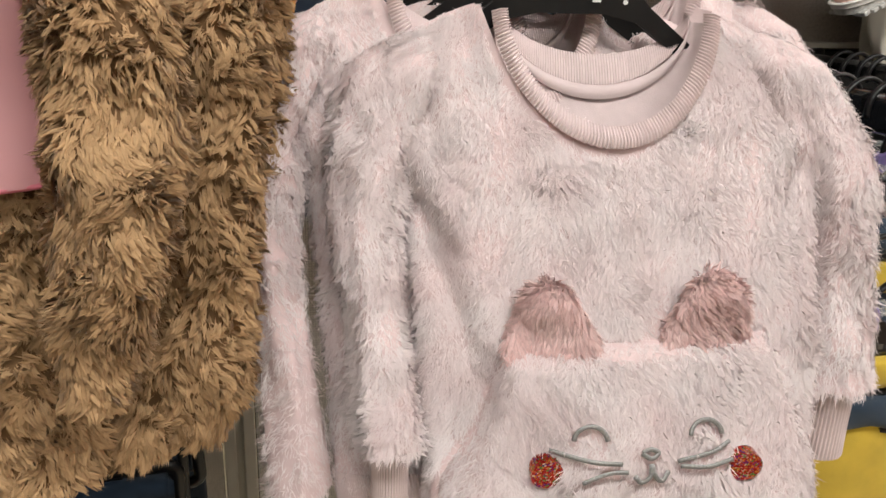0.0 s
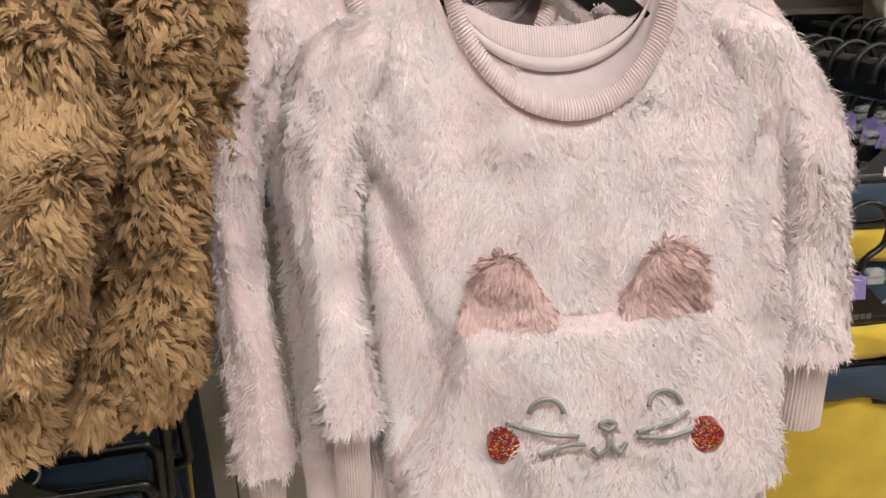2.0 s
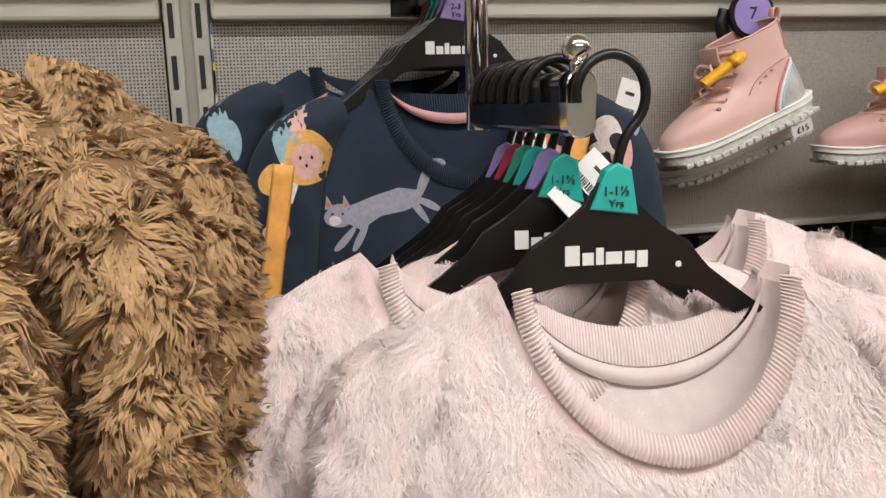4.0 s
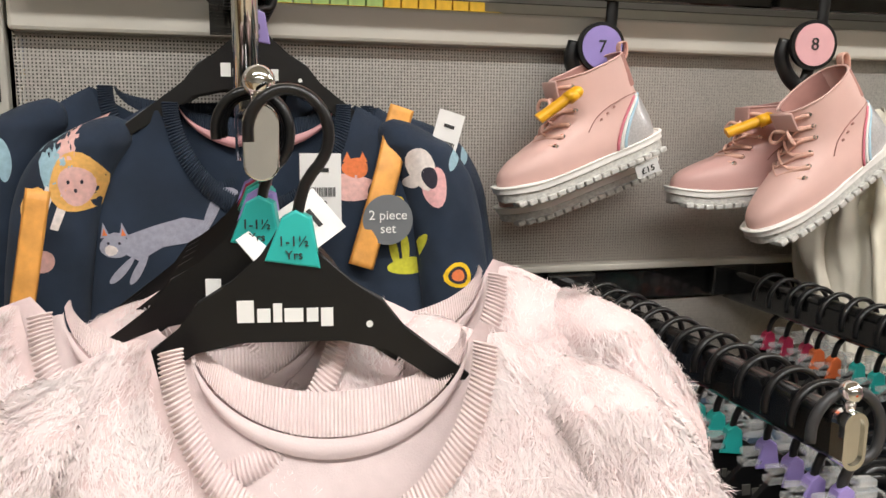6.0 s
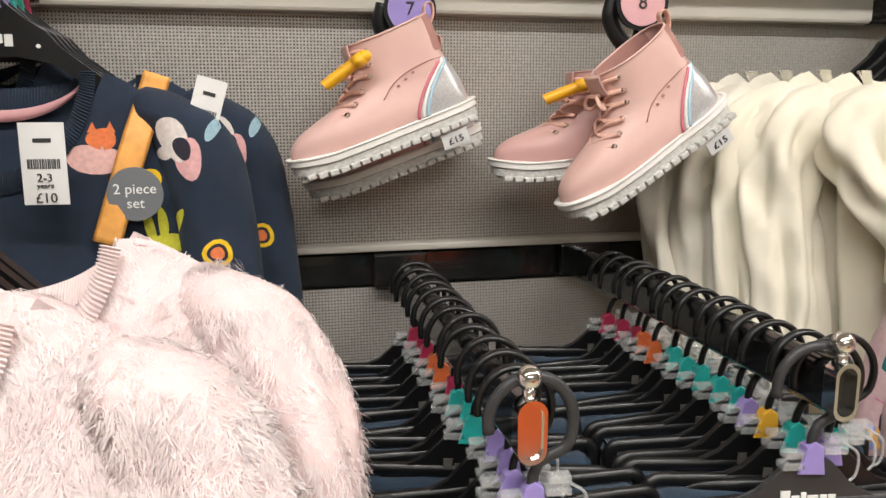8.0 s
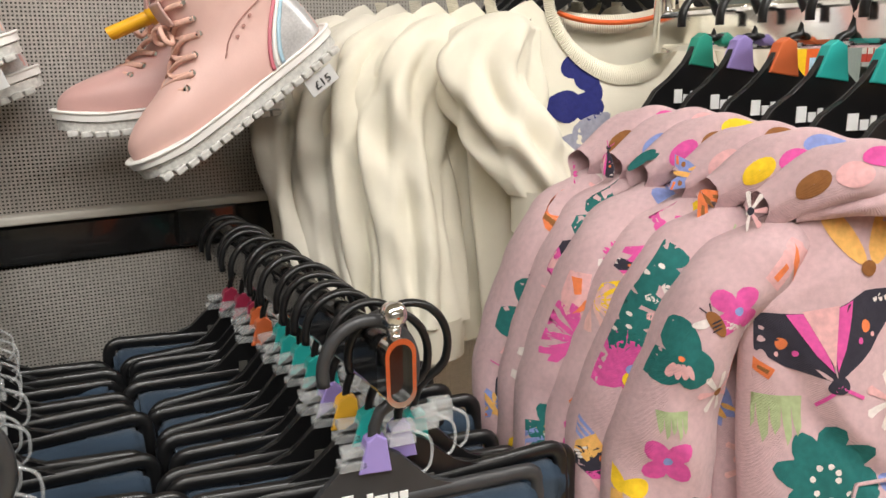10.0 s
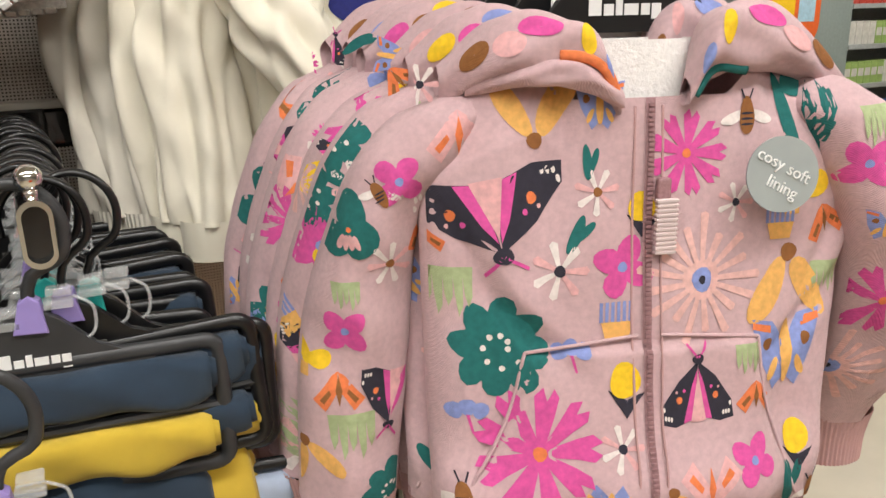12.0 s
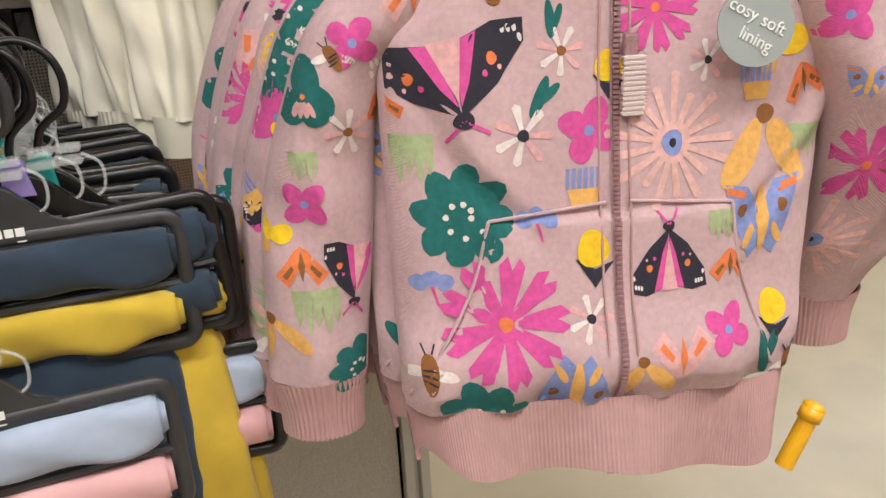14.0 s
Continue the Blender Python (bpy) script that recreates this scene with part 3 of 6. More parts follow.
        for d in (-0.3, -0.1, 0.1):
            p.oval(x, z + d * s, 0.28 * s, 0.045 * s, turn, "ink", 10)
        for m in (1, -1):
            p.poly(x, z, s, turn, [(m * 0.08, 0.65), (m * 0.22, 1.0), (m * 0.28, 0.97), (m * 0.14, 0.62)], "ink")
    elif kind == "blue":
        for m in (1, -1):
            p.layer = 0
            p.poly(x, z, s, turn, [(0, -0.6), (m * 0.3, -0.9), (m * 0.7, -0.1), (m * 0.95, 0.8), (m * 0.4, 0.7), (m * 0.1, 0.3)], "blue")
            p.layer = 1
            p.poly(x, z, s, turn, [(m * 0.45, 0.62), (m * 0.9, 0.72), (m * 0.9, 0.58), (m * 0.45, 0.45)], "orange")
            c, n = math.cos(radians(turn)), math.sin(radians(turn))
            p.oval(x + s * (m * 0.5 * c - 0.2 * n), z + s * (m * 0.5 * n + 0.2 * c), 0.13 * s, 0.15 * s, 0, "brown", 12)
            p.oval(x + s * (m * 0.36 * c + 0.4 * n), z + s * (m * 0.36 * n - 0.4 * c), 0.1 * s, 0.28 * s, turn + m * 25, "amber", 12)
        p.layer = 2
        p.oval(x, z, 0.14 * s, 0.75 * s, turn, "amber")
    elif kind == "tulip":
        p.layer = 0
        p.poly(x, z, s, turn, [(-0.7, 0.0), (0, -1.1), (0.8, -0.2), (0.5, -0.35), (0.0, -0.6), (-0.4, -0.3)], "ink")
        p.layer = 1
        p.oval(x, z + 0.3 * s, 0.62 * s, 0.68 * s, 0, "yellow")
    elif kind == "yellow":
        p.layer = 0
        p.oval(x + 0.3 * s, z, 0.7 * s, 0.5 * s, 12, "yellow")
        p.oval(x - 0.5 * s, z + 0.3 * s, 0.3 * s, 0.7 * s, 15, "yellow")
        p.poly(x, z, s, 0, [(-0.9, -0.3), (-0.3, -0.3), (-0.35, -1.0), (-0.9, -1.0)], "amber")
    elif kind == "leaf":
        p.layer = 0
        p.oval(x, z, 0.28 * s, 1.0 * s, turn, "teal")
        p.oval(x + 0.4 * s, z + 0.1 * s, 0.2 * s, 0.75 * s, turn - 22, "teal")
    elif kind == "plant":
        p.layer = 0
        for d, r in ((-0.35, 12), (0, 0), (0.3, -8)):
            p.oval(x + d * s, z - 0.1 * s, 0.15 * s, 0.95 * s, r, "teal")
        p.oval(x, z + 0.62 * s, 0.42 * s, 0.26 * s, 0, "teal")
    elif kind == "tealbud":
        p.layer = 0
        p.oval(x + 0.1 * s, z + 0.5 * s, 0.42 * s, 0.62 * s, 0, "teal")
        p.oval(x - 0.35 * s, z - 0.3 * s, 0.5 * s, 0.5 * s, 0, "teal")
        p.oval(x + 0.35 * s, z - 0.25 * s, 0.52 * s, 0.62 * s, 0, "teal")
        p.layer = 1
        for i in range(4):
            p.oval(x + (i - 1.6) * 0.15 * s, z - 0.35 * s, 0.09 * s, 0.24 * s, (i - 1.5) * 14, "rose", 10)
        p.oval(x, z + 0.02 * s, 0.08 * s, 0.08 * s, 0, "orange", 8)
    elif kind == "brown":
        p.layer = 0
        p.oval(x, z, 1.0 * s, 0.7 * s, 0, "brown")
    elif kind == "blueflower":
        p.layer = 0
        for i in (-1, 0, 1):
            p.oval(x + i * 0.6 * s, z + (0.15 if i else 0.35) * s, 0.4 * s, 0.4 * s, 0, "blue", 12)
        p.poly(x, z, s, 0, [(-0.08, 0), (0.08, 0), (0.3, -0.9), (0.2, -0.95)], "magenta")
    elif kind == "comb":
        p.layer = 0
        for i in range(6):
            p.poly(x, z, s, turn, [((i - 3) * 0.3, 0.0), ((i - 3) * 0.3 + 0.18, 0.0), ((i - 3) * 0.3 + 0.2, 1.0), ((i - 3) * 0.3 + 0.03, 1.0)], "blue")
        p.poly(x, z, s, turn, [(-0.8, 0), (0.8, 0), (0.6, -0.9), (-0.6, -0.9)], "amber")


# ---- the shop's shell ----
def structure(name, size, material, label, bevel=0.0):
    ob = part(name, box(bmesh.new(), *size, bevel=bevel), material, None)
    return tagged(ob, label, name.split("_")[0], kind="structure")


X0, X1, Y0, Y1 = -6.0, 13.0, -6.0, 9.0
structure("floor", (X0, X1, Y0, Y1, -0.1, 0.0), "floor", "pale beige vinyl shop floor")
structure("ceiling", (X0, X1, Y0, Y1, CEILING, CEILING + 0.1), "ceiling", "plain white shop ceiling")
structure("wall_north", (X0, X1, Y1, Y1 + 0.15, 0, CEILING), "white_wall", "plain off-white shop wall")
structure("wall_south", (X0, X1, Y0 - 0.15, Y0, 0, CEILING), "white_wall", "plain off-white shop wall")
structure("wall_west", (X0 - 0.15, X0, Y0, Y1, 0, CEILING), "white_wall", "plain off-white shop wall")
structure("wall_east", (X1, X1 + 0.15, Y0, Y1, 0, CEILING), "white_wall", "plain off-white shop wall")
for lx, ly, sx, sy in ((0.6, -0.55, 3.6, 0.22), (0.6, -2.9, 3.6, 0.22), (4.6, 0.5, 3.6, 0.22), (6.0, 3.4, 4.0, 0.3), (0.6, 3.0, 3.6, 0.22)):
    light = empty("ceiling_light", pose(lx, ly, CEILING), "long white fluorescent ceiling light", "ceiling light", "ceiling lights")
    boxed("housing", (-sx / 2 - 0.04, sx / 2 + 0.04, -sy / 2 - 0.04, sy / 2 + 0.04, -0.08, 0.0), "panel_frame", light, 0.006)
    boxed("diffuser", (-sx / 2, sx / 2, -sy / 2, sy / 2, -0.1, -0.081), "lamp_glow", light)

# ---- the display wall: uprights, mesh panels, rails ----
WALL = 1.0


def upright(x):
    up = empty("display_upright", pose(x, WALL, 0), "beige slotted steel shop display upright", "display upright", "display uprights", "structure")
    bm = bmesh.new()
    for side in (-0.021, 0.005):
        box(bm, side, side + 0.016, -0.012, 0.05, 0, 2.3, 0.002)
    box(bm, -0.021, 0.021, 0.0, 0.03, 0, 2.3)
    part("post", bm, "upright", up)
    bm = bmesh.new()
    for i in range(28):
        for side in (-0.014, 0.012):
            box(bm, side - 0.0025, side + 0.0025, -0.0135, -0.0115, 0.75 + 0.05 * i, 0.782 + 0.05 * i)
    ob = part("slots", bm, "slot", up)
    ob["kind"] = "stuff"


for ux in (-1.22, 0.012, 1.262):
    upright(ux)


M["steel_mesh"] = mesh_panel_material()


def bay(x0, x1):
    """Mesh panels with their rails between two uprights."""
    panel = empty("mesh_panel", pose(0, WALL, 0), "grey woven steel mesh back panel in a beige frame", "mesh panel", "mesh panels", "structure")
    boxed("upper_mesh", (x0, x1, 0.004, 0.006, 1.222, 1.47), "steel_mesh", panel)
    boxed("lower_mesh", (x0, x1, 0.004, 0.006, 0.2, 1.172), "steel_mesh", panel)
    boxed("top_mesh", (x0, x1, 0.004, 0.006, 1.52, 2.2), "steel_mesh", panel)
    # unseen dark sheets added behind the mesh so that its holes read dark
    for z0, z1 in ((0.2, 1.47), (1.52, 2.2)):
        boxed("rear_sheet", (x0, x1, 0.044, 0.047, z0, z1), "rear_sheet", panel)
    boxed("top_rail", (x0, x1, -0.014, 0.02, 1.466, 1.502), "panel_frame", panel, 0.004, "beige horizontal rail")
    boxed("lip", (x0, x1, -0.012, 0.01, 1.214, 1.222), "panel_frame", panel, 0.002)
    # the dark gap between the two meshes, filled with a black bar
    boxed("black_bar", (x0, x1 - 0.29 if x1 > 1 else x1, 0.0, 0.03, 1.174, 1.212), "black_rail", panel, 0.003, "glossy black bar in place of the dark gap")
    boxed("shelf_edge", (x0, x1, -0.05, 0.0, 1.514, 1.534), "gunmetal", panel, 0.003, "dark glossy shelf edge")
    boxed("bottom_rail", (x0, x1, -0.012, 0.02, 0.16, 0.2), "panel_frame", panel, 0.004)
    return panel


for b0, b1 in ((-1.198, -0.012), (0.036, 1.238)):
    bay(b0, b1)
# orange showing at the gap's end, added as a solid strip
orange = boxed("orange_shelf_strip", (0.945, 1.0, WALL - 0.004, WALL + 0.02, 1.176, 1.21), "sign_orange", None, 0.002)
tagged(orange, "small added orange strip at the end of the dark gap", "shelf strip")
for x0, x1 in ((0.26, 0.56), (-0.9, -0.3)):
    s = boxed("promo_strip", (x0, x1, WALL - 0.054, WALL - 0.051, 1.536, 1.60), "sign_orange", None)
    tagged(s, "orange promotional strip along the shelf edge", "shelf strip", "promotional strips")


# ---- rails that carry the hangers ----
def oval_ring(hx, hz, n=28):
    """A stadium outline in x, z."""
    out = []
    for i in range(n):
        a = 2 * math.pi * i / n
        out.append((hx * math.cos(a), (hz - hx) * (1 if math.sin(a) >= 0 else -1) + hx * math.sin(a)))
    return out


def straight_rail(x, z, y_end, open_end, material="black_rail"):
    r = empty("hanging_rail", pose(x, 0, z), "glossy black oval hanging rail with a chrome end", "hanging rail", "hanging rails")
    part("tube", plate(bmesh.new(), oval_ring(0.0085, 0.019), y_end + 0.006, WALL, 0.0), material, r, smooth=False)
    bm = bmesh.new()
    ring, inner = oval_ring(0.0092, 0.0198), oval_ring(0.0068, 0.0165)
    n = len(ring)
    vs = [[bm.verts.new((px, y, pz)) for px, pz in loop] for loop, y in ((ring, y_end + 0.012), (ring, y_end), (inner, y_end), (inner, y_end + (0.05 if open_end else 0.002)))]
    for a, b in zip(vs, vs[1:]):
        for i in range(n):
            bm.faces.new((a[i], a[(i + 1) % n], b[(i + 1) % n], b[i]))
    if not open_end:
        bm.faces.new(vs[3])
    part("end_cap", bm, "chrome", r, "polished chrome end cap")
    bm = bmesh.new()
    cyl(bm, (0, y_end + 0.008, 0.018), (0, y_end + 0.008, 0.026), 0.0042, 14)
    ball(bm, (0, y_end + 0.008, 0.031), 0.0078)
    part("ball_stop", bm, "chrome", r, "small chrome ball stop", smooth=True)
    part("bracket", box(bmesh.new(), -0.03, 0.03, WALL - 0.014, WALL, -0.012, 0.026, 0.003), "black_rail", r)
    return r


RAIL_Z = 1.186
straight_rail(0.613, RAIL_Z, 0.548, False)
straight_rail(0.830, RAIL_Z + 0.003, 0.556, True)


def stepped_rail(x, z, y_end, y_post, flat=False):
    """An upper arm, a chrome post down from it and a lower arm that ends in a ball stop."""
    r = empty("stepped_hanging_rail", pose(x, 0, z), "chrome stepped hanging rail with a vertical post", "hanging rail", "stepped rails")
    part("lower_arm", plate(bmesh.new(), oval_ring(0.0085, 0.019), y_end + 0.006, y_post), "chrome" if flat else "black_rail", r)
    part("upper_arm", plate(bmesh.new(), [(px, pz + 0.115) for px, pz in oval_ring(0.0085, 0.017)], y_post, WALL), "chrome", r)
    part("post", cyl(bmesh.new(), (0, y_post, -0.02), (0, y_post, 0.36), 0.0095, 20), "chrome", r, smooth=True)
    part("end_cap", plate(bmesh.new(), oval_ring(0.0092, 0.0198), y_end, y_end + 0.012, 0.001), "chrome", r)
    bm = bmesh.new()
    cyl(bm, (0, y_end + 0.008, 0.018), (0, y_end + 0.008, 0.026), 0.0042, 14)
    ball(bm, (0, y_end + 0.008, 0.031), 0.0085)
    part("ball_stop", bm, "chrome", r, "small chrome ball stop", smooth=True)
    part("bracket", box(bmesh.new(), -0.03, 0.03, WALL - 0.014, WALL, 0.09, 0.14, 0.003), "black_rail", r)
    return r


PINK_RAIL = 1.377
stepped_rail(0.243, PINK_RAIL, 0.566, 0.77)
stepped_rail(1.215, 1.375, 0.44, 0.77, True)
stepped_rail(-0.20, 1.40, 0.44, 0.77)


# ---- hangers ----
def brand_bars(parent, x, z, w, h, y, material="white_print"):
    """A brand mark, as plain upright shapes."""
    widths = (1.25, 1.0, 0.7, 1.4, 0.9, 0.95)
    step = w / sum(widths)
    bm = bmesh.new()
    u = x - w / 2
    for i, k in enumerate(widths):
        tall = h if i in (0,) else h * (0.85 if i == 2 else 0.62)
        low = -h * 0.22 if i == 5 else 0
        box(bm, u + step * 0.08, u + step * k * 0.90, y - 0.0004, y + 0.0004, z + low, z + tall)
        u += step * k
    mark = part("brand_mark", bm, material, parent, "white brand mark as plain bars")
    mark["kind"] = "stuff"
    return mark


def hook(parent, z0, top, r, material, thick=0.0032, flat=0.0048, lean=0.0):
    """A flat plastic hook: a stem from z0 that bends over the rail at height top."""
    pts = [(lean * 0.2, 0, z0), (lean * 0.5 + 0.004, 0, (z0 + top - r) / 2)]
    for i in range(11):
        a = radians(-35 + 225 * i / 10)
        pts.append((r * math.cos(a), 0, top - r + r * math.sin(a) * 1.12))
    v, f = sweep(smooth_path(pts, 34), thick, flat, 8)
    return link("hook", mesh_of("hook", v, f), material, parent)


def top_hanger_body(bm):
    side = [(0.008, 0.050), (0.017, 0.034), (0.033, 0.020), (0.052, 0.010), (0.064, -0.008), (0.080, -0.019), (0.118, -0.047), (0.124, -0.055), (0.118, -0.061),
            (0.078, -0.036), (0.055, -0.019), (0.028, -0.013)]
    out = side + [(-px, pz) for px, pz in side[::-1]]
    return plate(bm, out, -0.0032, 0.0032, 0.0012)


def top_hanger(name, m, tab, words, rail_top, label, size=0.9):
    h = empty(name, m, label, "hanger", "top hangers")
    bm = top_hanger_body(bmesh.new())
    bmesh.ops.transform(bm, matrix=Matrix.Diagonal((size, 1, size, 1)), verts=bm.verts)
    part("hanger_body", bm, "black_plastic", h)
    hook(h, 0.04, rail_top, 0.020, "black_plastic", 0.0030, 0.0040, 0.006)
    brand_bars(h, -0.003, -0.002, 0.05, 0.0115, -0.0037)
    part("dot", cyl(bmesh.new(), (0.040, -0.0038, -0.004), (0.040, -0.003, -0.004), 0.0018, 10), "white_print", h)
    tb = part("size_tab", plate(bmesh.new(), [(-0.013, 0.030), (0.015, 0.026), (0.011, 0.052), (0.003, 0.056), (-0.004, 0.052)], -0.0052, 0.0052, 0.0012), tab + "_tab", h, tab + " plastic size tab")
    if words:
        lettering(words[0], 0.0075, 0.002, -0.0056, 0.040, "dark_print", tb)
        lettering(words[1], 0.0065, 0.002, -0.0056, 0.033, "dark_print", tb)
    return h


# ---- fur sweaters ----
def scoop_top(shoulder, neck_w, front_z, back_z, top_z, drop):
    def top(x, front):
        ax = np.abs(x)
        inner = np.clip(1 - (ax / neck_w) ** 2, 0, 1) ** 0.6
        low = np.where(front, front_z, back_z)
        return np.where(ax < neck_w, top_z - (top_z - low) * inner, top_z - drop * np.clip((ax - neck_w) / (shoulder - neck_w), 0, 1) ** 1.5)
    return top


def lean_y(z, slope=0.435):
    return -slope * max(0.0, -z - 0.02)


def pink_sweater(m, label, face, dense, seed, band=True, a0=-0.3, a1=3.44, long=0.0):
    s = empty("fur_sweater", m, label, "sweater", "pink fur sweaters")
    keys = [(z, l, r, d, lean_y(z) + 0.022) for z, l, r, d in ((-0.335, -0.130, 0.142, 0.026), (-0.29, -0.130, 0.150, 0.032), (-0.22, -0.132, 0.158, 0.034), (-0.15, -0.138, 0.160, 0.032), (-0.08, -0.150, 0.160, 0.026), (-0.01, -0.150, 0.156, 0.018))]
    def slack(x, z):
        """Soft folds that run from the armholes and down the sides."""
        out = 0.0
        for ax, az, turn, deep, run in ((-0.140, -0.130, 0.75, 0.011, 0.040), (-0.118, -0.175, 0.35, 0.008, 0.060), (-0.128, -0.070, 0.25, 0.007, 0.035), (0.150, -0.110, -0.55, 0.011, 0.045), (0.132, -0.170, -0.2, 0.008, 0.060), (0.095, -0.055, -0.5, 0.004, 0.030)):
            u, w = (x - ax) * math.cos(turn) + (z - az) * math.sin(turn), (z - az) * math.cos(turn) - (x - ax) * math.sin(turn)
            out = out + deep * (np.exp(-(u / 0.008) ** 2) - 0.6 * np.exp(-((u - 0.018) / 0.011) ** 2)) * np.exp(-(w / run) ** 2)
        return out
    trunk = Body(keys, scoop_top(0.156, 0.082, -0.100 if band else -0.03, -0.048 if band else -0.02, -0.010, 0.036), 0.0052, seed, neck=0.084 if band else 0.0, drape=0.0028, relief=slack)
    cloth("body", trunk, "pink_backing", s, 50, 96)
    left = Sleeve([(-0.128, 0.016, -0.030, 0.034, 0.026), (-0.152, 0.004, -0.075, 0.034, 0.030), (-0.166, -0.024, -0.130, 0.026, 0.026), (-0.163, -0.066, -0.205, 0.017, 0.019), (-0.155, -0.108 - 0.4 * long, -0.282 - long, 0.020, 0.018)], 0.003, seed, 0.07)
    right = Sleeve([(0.128, 0.014, -0.026, 0.034, 0.026), (0.158, 0.006, -0.070, 0.036, 0.030), (0.182, -0.014, -0.125, 0.034, 0.030), (0.188, -0.03, -0.200, 0.030, 0.028), (0.188, -0.060, -0.278, 0.032, 0.026)], 0.003, seed + 1, 0.08)
    sleeves = []
    for surf in (left, right):
        sl = cloth("sleeve", surf, "pink_backing", s, 36, 28)
        c = surf.p[-1]
        rows = [[(c[0] + 0.6 * w * c[3] * math.cos(a), c[1] - 0.6 * c[4] * math.sin(a), z) for a in np.linspace(-0.5, 3.7, 9)] for w, z in ((1.0, c[2] + 0.006), (0.95, c[2] - 0.03), (1.0, c[2] - 0.062))]
        ribbed("cuff", rows, "pink_rib", sl, 26, label="ribbed pink cuff")
        sleeves.append(sl)
    marks = []
    eyes = []
    if face:
        def lift(x, z):
            return float(trunk.front(np.array(x), np.array(z))) - 0.0215
        for ex in (-0.030, 0.048):
            eyes.append([(ex + 0.011 * math.cos(a), -0.270 + 0.010 * math.sin(a)) for a in np.linspace(0.1, 3.04, 9)])
        eyes.append([(-0.056, -0.277), (-0.030, -0.281), (-0.010, -0.283)])
        eyes.append([(-0.036, -0.294), (-0.018, -0.289), (-0.006, -0.288)])
        eyes.append([(0.028, -0.284), (0.050, -0.279), (0.064, -0.274)])
        eyes.append([(0.030, -0.287), (0.048, -0.287), (0.066, -0.285)])
        eyes.append([(-0.002, -0.290), (0.002, -0.294), (0.008, -0.290), (0.009, -0.283), (0.011, -0.290), (0.016, -0.294), (0.021, -0.289)])
        eyes.append([(0.003, -0.276), (0.009, -0.2745), (0.014, -0.277), (0.009, -0.280), (0.003, -0.2765)])
        for e in eyes:
            marks += [tuple(q) for q in smooth_path(e, 14)]
        marks = np.array(marks)

    def bare(p):
        hide = (np.abs(p[:, 0]) < 0.086) & (p[:, 2] > -0.013 - 0.094 * np.clip(1 - (p[:, 0] / 0.086) ** 2, 0, 1) ** 0.6)
        if not band:
            return np.zeros(len(p), bool)
        if face:
            v = np.clip((-0.221 - p[:, 2]) / 0.112, 0, 1)
            le = np.interp(v, [0, 0.12, 0.45, 0.75, 1], [-0.078, -0.084, -0.098, -0.122, -0.126])
            re = np.interp(v, [0, 0.12, 0.45, 0.75, 1], [0.104, 0.110, 0.122, 0.142, 0.144])
            inside = (p[:, 0] > le - 0.004) & (p[:, 0] < re + 0.004) & (p[:, 2] < -0.2165)
            hide |= inside
        return hide

    def on_pouch(p):
        d = np.full(len(p), 9.0)
        for q in marks:
            d = np.minimum(d, (p[:, 0] - q[0]) ** 2 + (p[:, 2] + 0.004 - q[1]) ** 2)
        hide = d < 0.0030 ** 2
        for cx in (-0.057, 0.077):
            hide |= (p[:, 0] - cx) ** 2 + (p[:, 2] + 0.292) ** 2 < 0.0108 ** 2
        return hide

    pile("fur", trunk.at, int(28000 * dense), 0.0072, 0.0006, "pink_fur", s, seed=int(seed * 10) + 1, skip=bare, a0=a0, a1=a1, tight=0.62, lift=0.24, clump=8, spread=0.0036, wild=0.26, twist=75, tuft=0.06, ruffle=0.11, even=True, label="pale pink fur pile")
    for i, (sl, surf) in enumerate(zip(sleeves, (left, right))):
        pile("fur", surf.at, int(7000 * dense), 0.0075, 0.0006, "pink_fur", sl, seed=int(seed * 10) + 3 + i, lift=0.27, clump=8, tight=0.62, spread=0.0036, a0=-0.9, a1=4.0, wild=0.26, twist=75, tuft=0.06, ruffle=0.11)
    # neck band, front and back, and the taped inside
    def rim(w, low, top_z, dy, front=True):
        out = []
        for t in np.linspace(0, math.pi, 15):
            x = -w * math.cos(t)
            z = top_z - (top_z - low) * math.sin(t) ** 1.15
            if front:
                y = float(trunk.front(np.array(x), np.array(z - 0.004)))
            else:
                _, _, d, yc = trunk.row(z)
                y = float(yc + 0.5 * d)
            out.append((x + 0.004, y + dy, z))
        return out
    ribbed("neck_band", [rim(0.083, -0.101, -0.014, -0.003), rim(0.0775, -0.0945, -0.012, -0.006), rim(0.072, -0.0875, -0.012, -0.001)], "pink_rib", s, 105, 0.0012, label="ribbed pink neck band")
    ribbed("back_neck_band", [rim(0.070, -0.044, -0.013, 0.002, False), rim(0.071, -0.055, -0.014, -0.001, False), rim(0.072, -0.065, -0.016, -0.002, False)], "pink_rib", s, 105, 0.0006, label="ribbed back neck band")
    rows = [rim(0.072, -0.065, -0.018, -0.004, False), rim(0.072, -0.070, -0.020, -0.006, False), rim(0.072, -0.075, -0.022, -0.004, False)]
    ribbed("neck_tape", rows, "pink_tape", s, 1, 0.0, 60, "pale pink neck tape")
    rows = [rim(0.073, -0.074, -0.02, -0.001, False), rim(0.076, -0.11, -0.02, -0.003, False), rim(0.08, -0.17, -0.02, -0.02, False)]
    ribbed("lining", rows, "pink_rib", s, 1, 0.0, 60, "pink jersey lining")
    hem = []
    for w, z in ((1.0, -0.328), (0.97, -0.35), (0.97, -0.375)):
        hem.append([(0.002 + 0.135 * w * math.cos(a), lean_y(z) + 0.02 - 0.022 * math.sin(a), z) for a in np.linspace(3.3, -0.2, 13)])
    ribbed("hem_band", hem, "pink_rib", s, 150, label="ribbed pink hem band")
